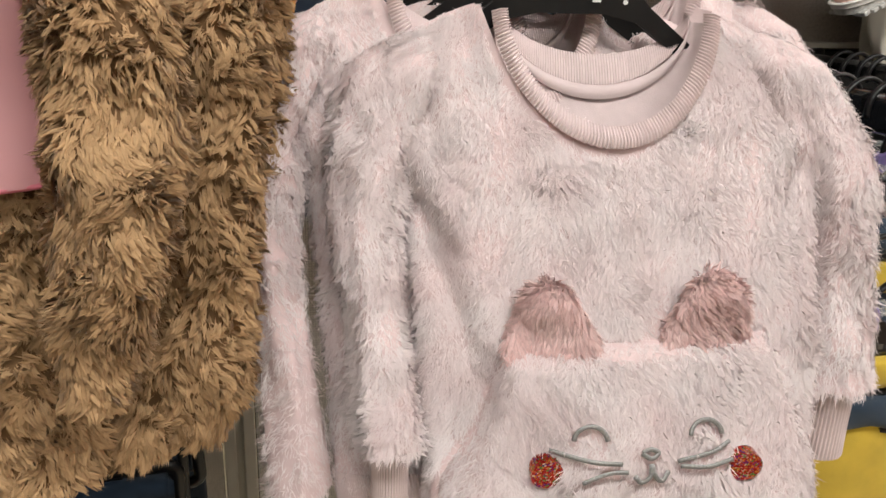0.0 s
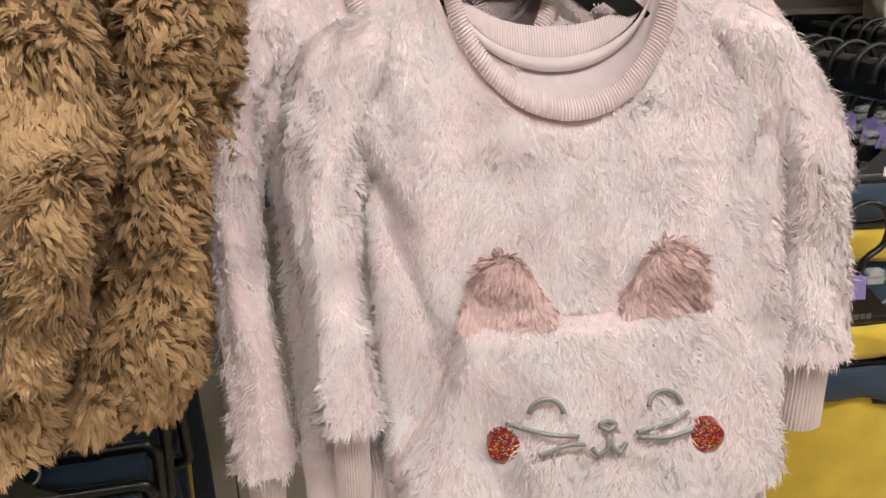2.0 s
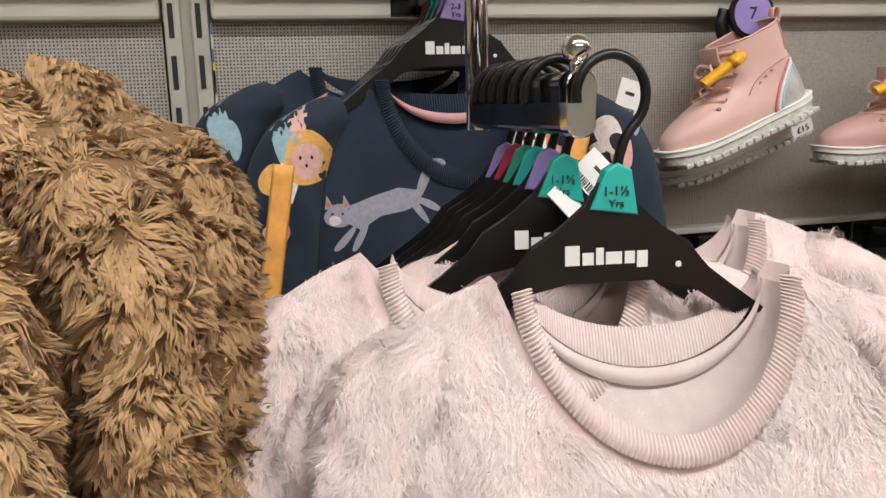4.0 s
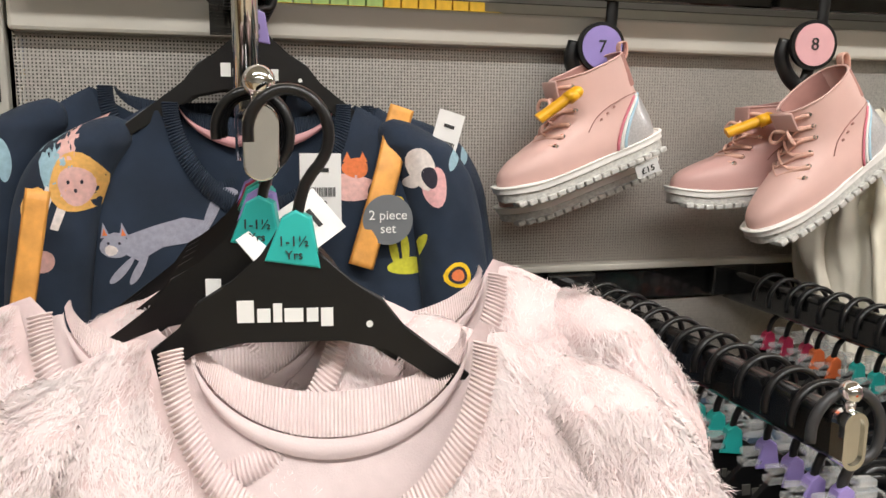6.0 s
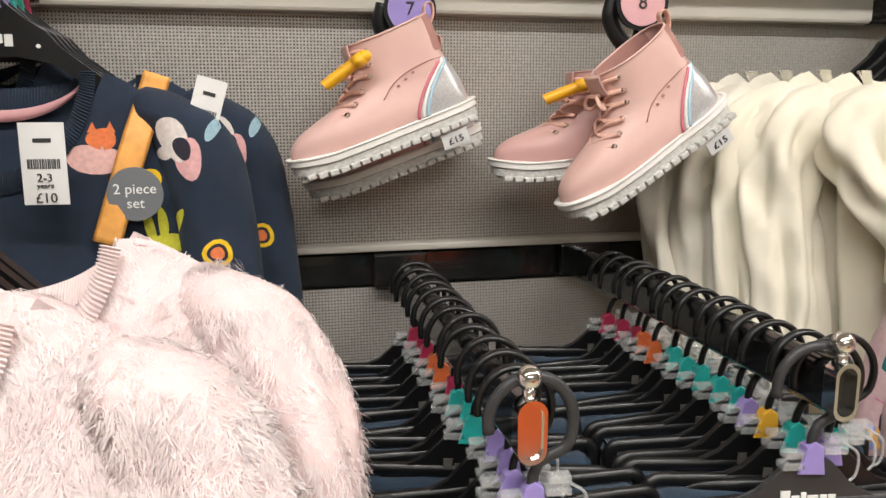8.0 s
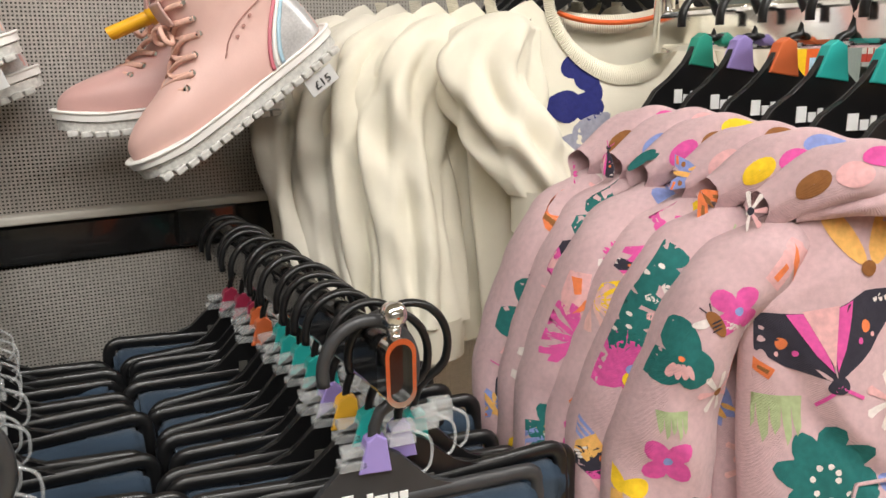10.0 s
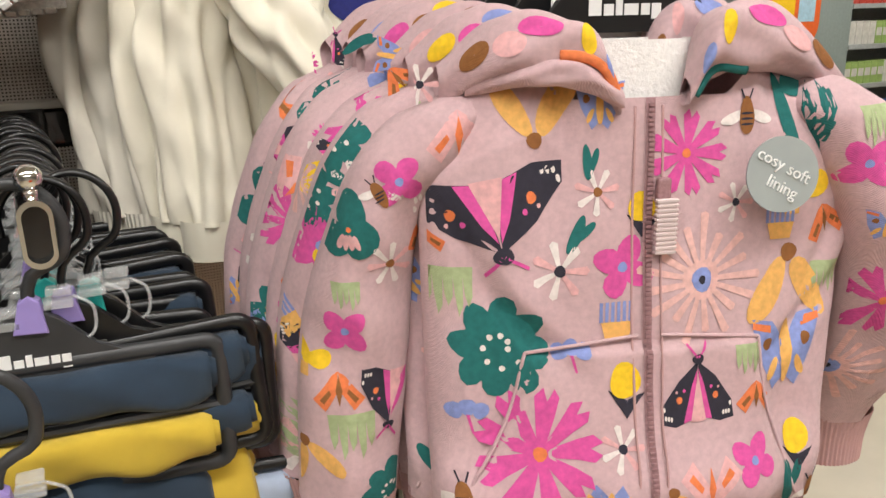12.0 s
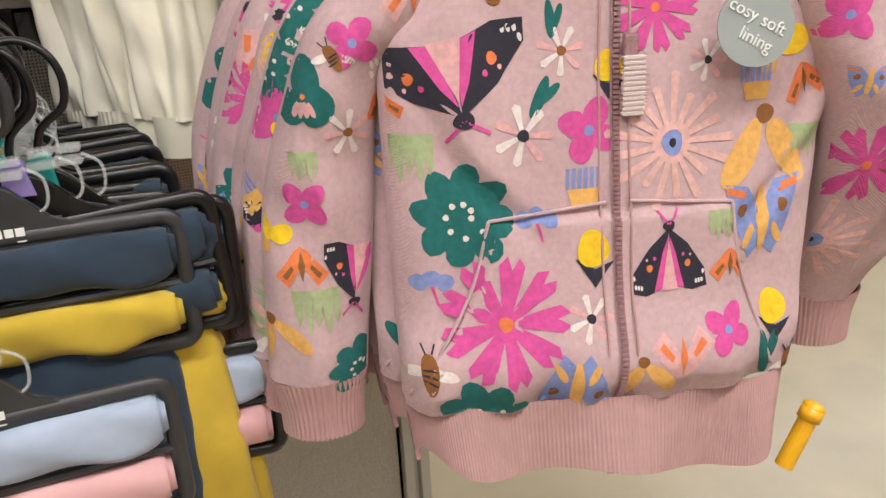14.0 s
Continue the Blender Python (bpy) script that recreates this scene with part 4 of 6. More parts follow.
    if not face:
        return s
    # pouch with the cat's face
    def pouch_at(a, v):
        """a runs 0..1 across, v 0..1 down."""
        left_e = np.interp(v, [0, 0.12, 0.45, 0.75, 1], [-0.078, -0.084, -0.098, -0.122, -0.126])
        right_e = np.interp(v, [0, 0.12, 0.45, 0.75, 1], [0.104, 0.110, 0.122, 0.142, 0.144])
        x = left_e + (right_e - left_e) * a
        z = -0.221 - 0.112 * v + 0.004 * (a - 0.5)
        edge = np.minimum(np.minimum(a, 1 - a) * 22, v * 16)
        y = trunk.front(x, z) - 0.018 * np.clip(edge, 0, 1) ** 0.5
        return np.stack([x, y, z], -1)
    v, a = np.meshgrid(np.linspace(0, 1, 30), np.linspace(1, 0, 40), indexing="ij")
    pouch = link("pouch", mesh_of("pouch", pouch_at(a, v).reshape(-1, 3), grid_faces(30, 40, False)), "pink_backing", s, "fur front pouch with an embroidered cat face")
    pile("fur", lambda a, v: pouch_at(1 - a, v), int(10500 * dense), 0.0070, 0.0006, "pink_fur", pouch, seed=77, a0=0, a1=1, skip=on_pouch, lift=0.24, clump=8, tight=0.62, spread=0.0036, wild=0.26, twist=75, tuft=0.06, ruffle=0.11)
    for e in eyes:
        q = smooth_path([(x, lift(x, z) - 0.0022, z) for x, z in e], 20)
        swept("embroidery", q, 0.0017, "embroidery", pouch, 0.0012, 6, label="grey glitter embroidery")
    for cx in (-0.057, 0.077):
        y = lift(cx, -0.292)
        bm = bmesh.new()
        cyl(bm, (cx, y - 0.0045, -0.292), (cx, y + 0.005, -0.291), 0.0107, 28, 0.0107)
        part("cheek", bm, "sequins", pouch, "round red sequin cheek")
    for cx, w, tall, cz in ((-0.050, 0.029, 0.040, -0.221), (0.060, 0.030, 0.042, -0.218)):
        def ear_at(a, v, cx=cx, w=w, tall=tall, cz=cz):
            v = np.clip(v, 0, 1)
            t = np.clip(a, 0.001, 0.999) * math.pi
            r = np.sin(np.clip(v, 0, 1) * math.pi / 2)
            x = cx + w * np.cos(t) * (0.45 + 0.55 * v)
            z = cz + tall * np.sqrt(np.clip(1 - v * v, 0, 1)) * (0.25 + 0.75 * np.sin(t) ** 0.6) - 0.008 * v ** 3
            y = trunk.front(x, z) - 0.008 - 0.016 * np.sin(t) * (0.45 * (1 - v) + 0.75 * np.sin(np.clip(v, 0, 1) * math.pi))
            return np.stack([x, y, z], -1)
        v, a = np.meshgrid(np.linspace(0, 1, 14), np.linspace(0, 1, 20), indexing="ij")
        ear = link("ear", mesh_of("ear", ear_at(a, v).reshape(-1, 3), grid_faces(14, 20, False)), "ear_fur", pouch, "dusky pink fur ear")
        pile("fur", ear_at, 1300, 0.010, 0.0009, "ear_fur", pouch, seed=int(900 + 100 * cx), a0=0.0, a1=1.0, lift=0.40, clump=11, spread=0.0034, wild=0.3, tight=0.5)
    return s


PINK = (0.269, 0.530, 1.291)
pink_sweater(pose(*PINK, 0, 0, -8), "pale pink fur sweater with a cat face pouch and ears", True, 1.0, 0.3)
pink_sweater(pose(0.204, 0.582, 1.302, 0, 0, -3), "pale pink fur sweater behind the first one", False, 0.45, 1.4, True, 0.9, 3.5, 0.05)
pink_sweater(pose(0.303, 0.612, 1.310, 0, 0, -10), "pale pink fur sweater hanging on the rail", False, 0.42, 2.6, True, -0.4, 2.3)
for i, (hx, hy, hz, yaw, tab, words) in enumerate(((0.256, 0.556, 1.288, -8, "teal", ("1-1½", "Yrs")), (0.240, 0.594, 1.292, -14, "teal", ("1-1½", "Yrs")), (0.242, 0.622, 1.294, -18, "purple", None), (0.243, 0.648, 1.294, -20, "teal", None),
                                                  (0.243, 0.668, 1.294, -22, "green", None), (0.243, 0.688, 1.294, -22, "crimson", None), (0.243, 0.708, 1.294, -24, "purple", None))):
    top_hanger("clothes_hanger", pose(hx, hy, hz, 0, 0, yaw), tab, words, PINK_RAIL + 0.0245 - hz, "black plastic hanger with a " + tab + " size tab")


# ---- brown fur jackets ----
def fur_jacket(m, label, front, seed):
    s = empty("fur_jacket", m, label, "jacket", "brown fur jackets")
    keys = [(z, l, r, d, -0.20 * max(0, -z - 0.02) + 0.03) for z, l, r, d in ((-0.355, -0.20, 0.070, 0.034), (-0.26, -0.20, 0.080, 0.040), (-0.12, -0.19, 0.085, 0.040), (-0.06, -0.18, 0.080, 0.036), (0.0, -0.17, 0.062, 0.030))]
    trunk = Body(keys, scoop_top(0.12, 0.03, -0.03, -0.02, 0.0, 0.05), 0.008, seed)
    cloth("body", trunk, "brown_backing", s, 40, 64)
    fur = dict(lift=0.46, clump=10, spread=0.0026, wild=0.40, twist=120, tight=0.34, tuft=0.20, ruffle=0.15)
    pile("fur", trunk.at, 12500, 0.0094, 0.0010, "brown_fur", s, seed=int(seed * 7) + 5, label="curly brown fur pile", a0=-0.4, a1=3.5, even=True, **fur)
    if front:
        n = 16
        w, u = np.meshgrid(np.linspace(0, 1, n), np.linspace(0, 1, n), indexing="ij")
        x, z = -0.14 + u * (0.222 - 0.014 * w), -0.112 - 0.086 * w + 0.002 * u
        y = trunk.front(x, z) - 0.016 + folds(x, z, 0.003, 2.0)
        link("lining", mesh_of("lining", np.stack([x, y, z], -1).reshape(-1, 3), grid_faces(n, n, False)), "lining_pink", s, "dusky pink satin panel")
        for line in ([(x[-1, i], y[-1, i] - 0.001, z[-1, i]) for i in range(0, n, 3)], [(x[0, i], y[0, i] - 0.001, z[0, i]) for i in range(0, n, 3)]):
            swept("piping", smooth_path(line, 30), 0.0016, "stripe_red", s, label="pink piping")
    rows = ([(0.050, 0.012, -0.020, 0.028, 0.028), (0.088, -0.020, -0.08, 0.028, 0.032), (0.098, -0.045, -0.17, 0.026, 0.030), (0.092, -0.062, -0.225, 0.021, 0.026), (0.082, -0.072, -0.285, 0.013, 0.018)] if front else
            [(0.060, 0.03, -0.026, 0.028, 0.030), (0.100, 0.0, -0.070, 0.030, 0.032), (0.112, -0.022, -0.14, 0.024, 0.028), (0.102, -0.042, -0.25, 0.024, 0.026), (0.078, -0.060, -0.335, 0.038, 0.028), (0.060, -0.064, -0.365, 0.040, 0.026)])
    surf = Sleeve(rows, 0.004, seed)
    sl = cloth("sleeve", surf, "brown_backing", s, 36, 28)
    pile("fur", surf.at, 5600, 0.0094, 0.0010, "brown_fur", sl, seed=int(seed * 7) + 9, a0=-1.0, a1=4.1, **fur)
    return s


fur_jacket(pose(-0.135, 0.440, 1.398, 0, 0, -4), "curly brown fur jacket with a pink satin panel", True, 0.5)
fur_jacket(pose(-0.103, 0.500, 1.408, 0, 0, -2), "curly brown fur jacket behind another jacket", False, 1.9)
fur_jacket(pose(-0.080, 0.610, 1.412, 0, 0, -2), "curly brown fur jacket at the back of the rail", False, 3.3)


# ---- jersey sweatshirts ----
def neck_rings(s, trunk, w, front_z, top_z, material, ribs, back_y, inner=None):
    def rim(k, low, dy, front=True):
        out = []
        for t in np.linspace(0, math.pi, 15):
            x = -w * k * math.cos(t)
            z = top_z - (top_z - low) * math.sin(t) ** 1.15
            if front:
                y = float(trunk.front(np.array(x), np.array(z - 0.004)))
            else:
                _, _, d, yc = trunk.row(z)
                y = float(yc + 0.5 * d)
            out.append((x, y + dy, z))
        return out
    ribbed("neck_band", [rim(1.0, front_z - 0.004, -0.001), rim(0.92, front_z + 0.005, -0.004), rim(0.84, front_z + 0.014, 0.001)], material, s, 110, 0.0009, 660)
    b = top_z - 0.022
    ribbed("back_neck_band", [rim(0.84, b + 0.008, 0.002, False), rim(0.84, b, -0.002, False), rim(0.85, b - 0.01, -0.003, False)], material, s, 80, 0.0008, 480)
    if inner:
        ribbed("neck_tape", [rim(0.85, b - 0.01, -0.004, False), rim(0.85, b - 0.016, -0.006, False), rim(0.85, b - 0.02, -0.004, False)], inner, s, 1, 0.0, 50)


def sweatshirt(m, label, group, material, rib, slope, wide, seed, left_rows, right_rows, tape=None, category="sweatshirt", long=0.33, neck_low=-0.088, crease=0.004, drape=0.0):
    s = empty("sweatshirt", m, label, category, group)
    keys = [(z, -w, w, d, -slope * max(0, -z - 0.02) + 0.02) for z, w, d in ((-long, wide * 0.95, 0.024), (-0.2, wide, 0.028), (-0.09, wide, 0.024), (-0.01, wide, 0.016))]
    trunk = Body(keys, scoop_top(wide, 0.080, neck_low, -0.045, -0.012, 0.05), crease, seed, drape=drape * 0.035)
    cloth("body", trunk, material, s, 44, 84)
    surfs = []
    for rows in (left_rows, right_rows):
        surf = Sleeve(rows, crease * 0.5, seed, drape)
        sl = cloth("sleeve", surf, material, s, 56, 64)
        c = surf.p[-1]
        cuff = [[(c[0] + c[3] * w * math.cos(a), c[1] - c[4] * w * math.sin(a), z) for a in np.linspace(-0.3, 5.8, 11)] for w, z in ((1.03, c[2] + 0.004), (1.0, c[2] - 0.016), (1.0, c[2] - 0.034))]
        ribbed("cuff", cuff, rib, sl, 40 if rib != "cream" else 1, 0.0007, 240)
        surfs.append(surf)
    neck_rings(s, trunk, 0.080, neck_low, -0.012, rib, 110, 0.028, tape)
    return s, trunk, surfs


def arm_rows(side, wide, slope, reach, drop, width, fwd=0.0):
    k = [(0.80, 0.02, -0.024, 0.9), (1.04, 0.1, -0.075, 1.0), (1.14, 0.35, -0.14, 0.95), (1.14 + reach * 0.5, 0.7, -0.14 - (drop - 0.14) * 0.5, 0.9), (1.14 + reach, 1.0, -drop, 0.85)]
    return [(side * wide * a, 0.012 - (slope * drop + fwd) * b, z, width * w, width * 0.8 * w) for a, b, z, w in k]


NAVY = ["white", "amber", "grey", "orange", "sky", "yellow", "lime", "ink", "rose", "green", "paleray", "brown", "magenta", "teal"]


def lion_and_cat(p):
    ox = -0.046
    p.layer = 0
    p.poly(-0.108 + ox, -0.050, 0.030, -14, [(-0.3, 0.9), (0.25, 0.75), (0.3, -0.3), (-0.2, -0.3)], "paleray")
    for d in (-0.125, -0.112):
        p.poly(d + ox, -0.098, 0.02, -20, [(-0.2, 0.9), (0.2, 0.9), (0.15, -0.9), (-0.15, -0.9)], "white")
    p.layer = 1
    p.oval(-0.098 + ox, -0.078, 0.023, 0.024, 0, "amber", 22, 0.08)
    p.layer = 2
    p.oval(-0.100 + ox, -0.080, 0.014, 0.016, 0, "paleray")
    p.layer = 3
    for dx, dz in ((-0.106, -0.077), (-0.096, -0.077), (-0.101, -0.084)):
        p.oval(dx + ox, dz, 0.0013, 0.0018, 0, "ink", 8)
    # leaping cat
    ox, oz = -0.058, 0.002
    p.layer = 0
    p.poly(-0.022 + ox, -0.128 + oz, 0.036, 12, [(-1.0, -0.10), (-0.8, 0.28), (-0.2, 0.36), (0.5, 0.40), (0.95, 0.22), (1.0, -0.12), (0.5, -0.20), (-0.1, -0.16), (-0.7, -0.36)], "grey")
    p.oval(-0.063 + ox, -0.133 + oz, 0.012, 0.0105, 10, "grey")
    for dx in (-0.071, -0.056):
        p.poly(dx + ox, -0.121 + oz, 0.007, 8, [(-0.6, -0.8), (0.6, -0.8), (0, 1.0)], "grey")
    for dx, dz, t, rz in ((-0.058, -0.154, -42, 0.015), (-0.044, -0.152, -28, 0.016), (0.010, -0.131, 36, 0.015), (0.019, -0.126, 62, 0.014)):
        p.oval(dx + ox, dz + oz, 0.0034, rz, t, "grey")
    p.oval(0.016 + ox, -0.106 + oz, 0.0045, 0.018, -24, "grey")
    p.oval(0.027 + ox, -0.091 + oz, 0.011, 0.005, 12, "grey")
    p.layer = 1
    p.oval(-0.066 + ox, -0.137 + oz, 0.0055, 0.0045, 0, "white", 10)
    for dx in (-0.071, -0.056):
        p.poly(dx + ox, -0.122 + oz, 0.0035, 8, [(-0.6, -0.8), (0.6, -0.8), (0, 1.0)], "orange")
    p.layer = 2
    for dx in (-0.068, -0.059):
        p.oval(dx + ox, -0.131 + oz, 0.0012, 0.0012, 0, "ink", 8)


def navy_animals(s, trunk, surfs, seed):
    p = Print([*surfs, trunk], NAVY)
    if seed == 0:
        lion_and_cat(p)
    # fox, squirrel, fruit and the rest
    p.layer = 0
    p.oval(0.078, -0.085, 0.026, 0.012, -6, "paleray")
    p.oval(0.082, -0.068, 0.012, 0.009, 0, "orange")
    for dx in (0.075, 0.089):
        p.poly(dx, -0.059, 0.006, 0, [(-0.7, -0.6), (0.7, -0.6), (0, 0.9)], "orange")
    p.layer = 1
    p.oval(0.102, -0.086, 0.010, 0.007, 25, "ink")
    p.layer = 0
    p.oval(0.140, -0.068, 0.012, 0.020, 22, "white")
    p.oval(0.152, -0.085, 0.011, 0.018, 0, "rose")
    p.oval(0.132, -0.080, 0.007, 0.006, 30, "white")
    p.layer = 1
    p.oval(0.147, -0.076, 0.007, 0.010, 20, "ink")
    p.layer = 0
    p.oval(0.118, -0.104, 0.010, 0.011, 0, "yellow")
    p.oval(0.173, -0.060, 0.005, 0.012, -35, "sky")
    for dx, t in ((0.116, 12), (0.127, 4), (0.138, -22)):
        p.oval(dx, -0.142, 0.004, 0.016, t, "lime")
    p.oval(0.130, -0.158, 0.020, 0.008, 0, "lime")
    for r, col in ((0.013, "yellow"), (0.009, "ink"), (0.006, "orange")):
        p.oval(0.172, -0.165, r, r * 0.9, 0, col, 14)
        p.layer += 1
    p.layer = 0
    p.oval(-0.165, -0.060, 0.010, 0.028, 10, "sky")
    p.oval(-0.152, -0.075, 0.006, 0.018, 4, "sky")
    p.oval(-0.178, -0.095, 0.010, 0.014, -20, "amber")
    p.oval(-0.176, -0.140, 0.012, 0.009, 0, "paleray")
    p.oval(-0.12, -0.20, 0.02, 0.012, 0, "rose")
    p.oval(0.05, -0.22, 0.022, 0.012, 20, "sky")
    return p.build(s, "printed animals in pale colours")


for i, (dx, dy, dz, yaw) in enumerate(((0.0, 0.0, 0.0, 0), (-0.055, 0.042, 0.014, 2), (0.035, 0.070, 0.0, 5))):
    s, trunk, surfs = sweatshirt(pose(0.256 + dx, 0.862 + dy, 1.413 + dz, 0, 0, yaw), "navy sweatshirt with printed animals on a hanger", "navy sweatshirts", "navy", "navy", 0.10, 0.150, 0.8 + i,
                                 arm_rows(-1, 0.150, 0.1, 0.12, 0.33, 0.036), arm_rows(1, 0.150, 0.1, 0.12, 0.33, 0.036), "lining_pink" if i == 0 else None, neck_low=-0.108)
    navy_animals(s, trunk, surfs, i)
    # tan leather strap across the shoulder
    pts = []
    for t in np.linspace(0, 1, 14):
        x, z = 0.128 - 0.045 * t, -0.014 - 0.14 * t
        pts.append((x, float(trunk.front(np.array(x), np.array(z))) - 0.011, z))
    if i < 1:
        swept("strap", smooth_path(pts, 30), 0.0115, "brown_strap", s, 0.0014, 8, label="tan leather strap")
        swept("strap", smooth_path([(-0.168 - 0.035 * t, -0.050 - 0.015 * t, -0.08 - 0.2 * t) for t in np.linspace(0, 1, 6)], 24), 0.009, "brown_strap", s, 0.0014, 8, label="tan leather strap")
NAVY_RAIL = PINK_RAIL + 0.115
for i, tab in enumerate(("purple", "purple", "teal", "green", "crimson")):
    top_hanger("clothes_hanger", pose(0.252, 0.875 + 0.024 * i, 1.425, 0, 0, 2 + i), tab, ("2-3", "Yrs") if i == 0 else None, NAVY_RAIL + 0.0225 - 1.425, "black plastic hanger with a " + tab + " size tab")


def card_tag(name, m, label, words, w=0.034, h=0.064):
    """A hanging price card with a bar code; words are rows of text, size and height."""
    c = empty(name, m, label, "price tag", "price tags")
    boxed("card", (-w / 2, w / 2, -0.0004, 0.0004, -h, 0), "card", c, 0.0001)
    bm = bmesh.new()
    rng = random.Random(4)
    x = -w * 0.36
    while x < w * 0.36:
        t = rng.uniform(0.0003, 0.0011)
        box(bm, x, x + t, -0.0009, -0.0005, -h * 0.56, -h * 0.44)
        x += t + rng.uniform(0.0003, 0.0009)
    part("bar_code", bm, "dark_print", c)["kind"] = "stuff"
    boxed("brand_box", (-w * 0.2, w * 0.2, -0.0009, -0.0005, -h * 0.24, -h * 0.19), "dark_print", c)
    for words_, size, z in words:
        lettering(words_, size, 0, -0.0009, z, "dark_print", c)
    return c


card_tag("price_tag", pose(0.302, 0.815, 1.360, 0, 0, -6), "white card price tag with a bar code", (("2-3", 0.009, -0.043), ("years", 0.006, -0.049), ("£10", 0.011, -0.059)))
card_tag("price_tag", pose(0.43, 0.865, 1.395, 0, 16, 6), "white card price tag with a bar code", (("£10", 0.010, -0.057),), 0.026, 0.062)
card_tag("price_tag", pose(0.283, 0.612, 1.338, -52, 48, -25), "white card price tag lying on pink fur", (("3-4", 0.008, -0.043),), 0.030, 0.060)
stick = empty("round_sticker", pose(0.364, 0.8395, 1.300, 0, 0, -2), "round grey sticker on a navy sweatshirt", "sticker", "round stickers")
part("disc", cyl(bmesh.new(), (0, 0.0006, 0), (0, -0.0006, 0), 0.0225, 32), "grey_print", stick)
lettering("2 piece", 0.012, 0, -0.0010, 0.004, "white_print", stick)
lettering("set", 0.012, 0.0, -0.0010, -0.008, "white_print", stick)


# ---- ankle boots ----
def boot(m, label, leather, size=1.0, tag=True, price=False):
    b = empty("ankle_boot", m @ Matrix.Diagonal((1, 1, 0.81, 1)), label, "boot", "pink ankle boots")
    # x from toe to heel, z up, y across; slices by height
    prof = [(0.020, 0.003, 0.186, 0.031), (0.030, 0.000, 0.187, 0.0325), (0.042, 0.003, 0.186, 0.0325), (0.052, 0.014, 0.185, 0.031), (0.060, 0.032, 0.183, 0.0295), (0.069, 0.056, 0.181, 0.028), (0.080, 0.076, 0.178, 0.0275), (0.095, 0.085, 0.175, 0.027), (0.112, 0.088, 0.174, 0.0275), (0.131, 0.090, 0.172, 0.028)]
    p = smooth_path(prof, 34)
    na = 56
    a = np.arange(na) * 2 * np.pi / na
    rings = []
    for z, x0, x1, w in p:
        c, s = np.cos(a), np.sin(a)
        x = (x0 + x1) / 2 + (x1 - x0) / 2 * np.sign(c) * np.abs(c) ** 0.9
        taper = np.clip((x - x0) / 0.05, 0, 1) ** 0.35 * 0.15 + 0.85
        y = w * np.sign(s) * np.abs(s) ** 0.85 * taper
        rings.append(np.stack([x, y, np.full(na, z) + 0.006 * np.clip((x - 0.12) / 0.06, 0, 1) * (z > 0.12)], 1))
    v = np.vstack(rings) * size
    part_up = link("upper", mesh_of("upper", v, grid_faces(len(p), na, True)), leather, b)
    inner = [r * np.array([1, 0.9, 1]) + np.array([0.003, 0, d]) for r, d in ((rings[-1], 0.0), (rings[-4], 0.0), (rings[-9], 0.0))]
    link("lining", mesh_of("lining", np.vstack(inner) * size, grid_faces(3, na, True)), "boot_lining", b, "brown inside")
    collar = rings[-1] * size
    swept("collar", collar[::2], 0.0013 * size, leather, b, 0.0013 * size, 8, ref=(0, 0, 1), closed=True)
    # soles
    def sole(z0, z1, grow, material, name, seg=60):
        t = np.arange(seg) * 2 * np.pi / seg
        c, s = np.cos(t), np.sin(t)
        x = 0.094 + (0.098 + grow) * np.sign(c) * np.abs(c) ** 0.85
        y = (0.034 + grow) * np.sign(s) * np.abs(s) ** 0.75 * (1 - 0.12 * np.exp(-((x - 0.12) / 0.03) ** 2))
        lift = 0.010 * np.clip((0.04 - x) / 0.05, 0, 1) ** 1.5
        rows = []
        for z, k in ((z0, 0.96), (z0 + 0.001, 1.0), (z1 - 0.001, 1.0), (z1, 0.97)):
            rows.append(np.stack([0.094 + (x - 0.094) * k, y * k, z + lift], 1))
        vv = np.vstack(rows) * size
        f = grid_faces(4, seg, True) + [tuple(range(seg)), tuple(3 * seg + i for i in range(seg))[::-1]]
        return link(name, mesh_of(name, vv, f, False), material, b)
    sole(0.0135, 0.0225, 0.0012, "midsole", "midsole")
    rim = []
    for t in np.linspace(0, 2 * np.pi, 60, endpoint=False):
        c, s = math.cos(t), math.sin(t)
        x = 0.094 + 0.0985 * math.copysign(abs(c) ** 0.85, c)
        y = 0.0345 * math.copysign(abs(s) ** 0.75, s) * (1 - 0.12 * math.exp(-((x - 0.12) / 0.03) ** 2))
        rim.append((x * size, y * size, (0.0225 + 0.010 * max(0, min(1, (0.04 - x) / 0.05)) ** 1.5) * size))
    swept("welt", rim, 0.0022 * size, "midsole", b, 0.0016 * size, 8, ref=(0, 0, 1), closed=True, label="white stitched welt")
    sole(0.002, 0.0138, -0.001, "outsole", "outsole")
    for i in range(17):
        x = 0.010 + 0.0105 * i
        lift = 0.010 * max(0, min(1, (0.04 - x) / 0.05)) ** 1.5
        half = 0.034 * (1 - ((x - 0.094) / 0.115) ** 4) ** 0.5
        for y0, y1 in ((-half - 0.001, -half * 0.35), (half * 0.35, half + 0.001)):
            bm = box(bmesh.new(), (x - 0.0045) * size, (x + 0.0045) * size, y0 * size, y1 * size, (-0.0018 + lift) * size, (0.005 + lift) * size, 0.0014)
            part("lug", bm, "outsole", b)
    # heel patch with stripes, on both sides
    def skin(x, z, side):
        i = int(np.argmin(np.abs(p[:, 0] - z)))
        z_, x0, x1, w = p[i]
        c = max(-1, min(1, (x - (x0 + x1) / 2) / ((x1 - x0) / 2)))
        cc = abs(c) ** (1 / 0.9)
        s = math.sqrt(max(0, 1 - cc * cc))
        return side * w * s ** 0.85 + side * 0.0004
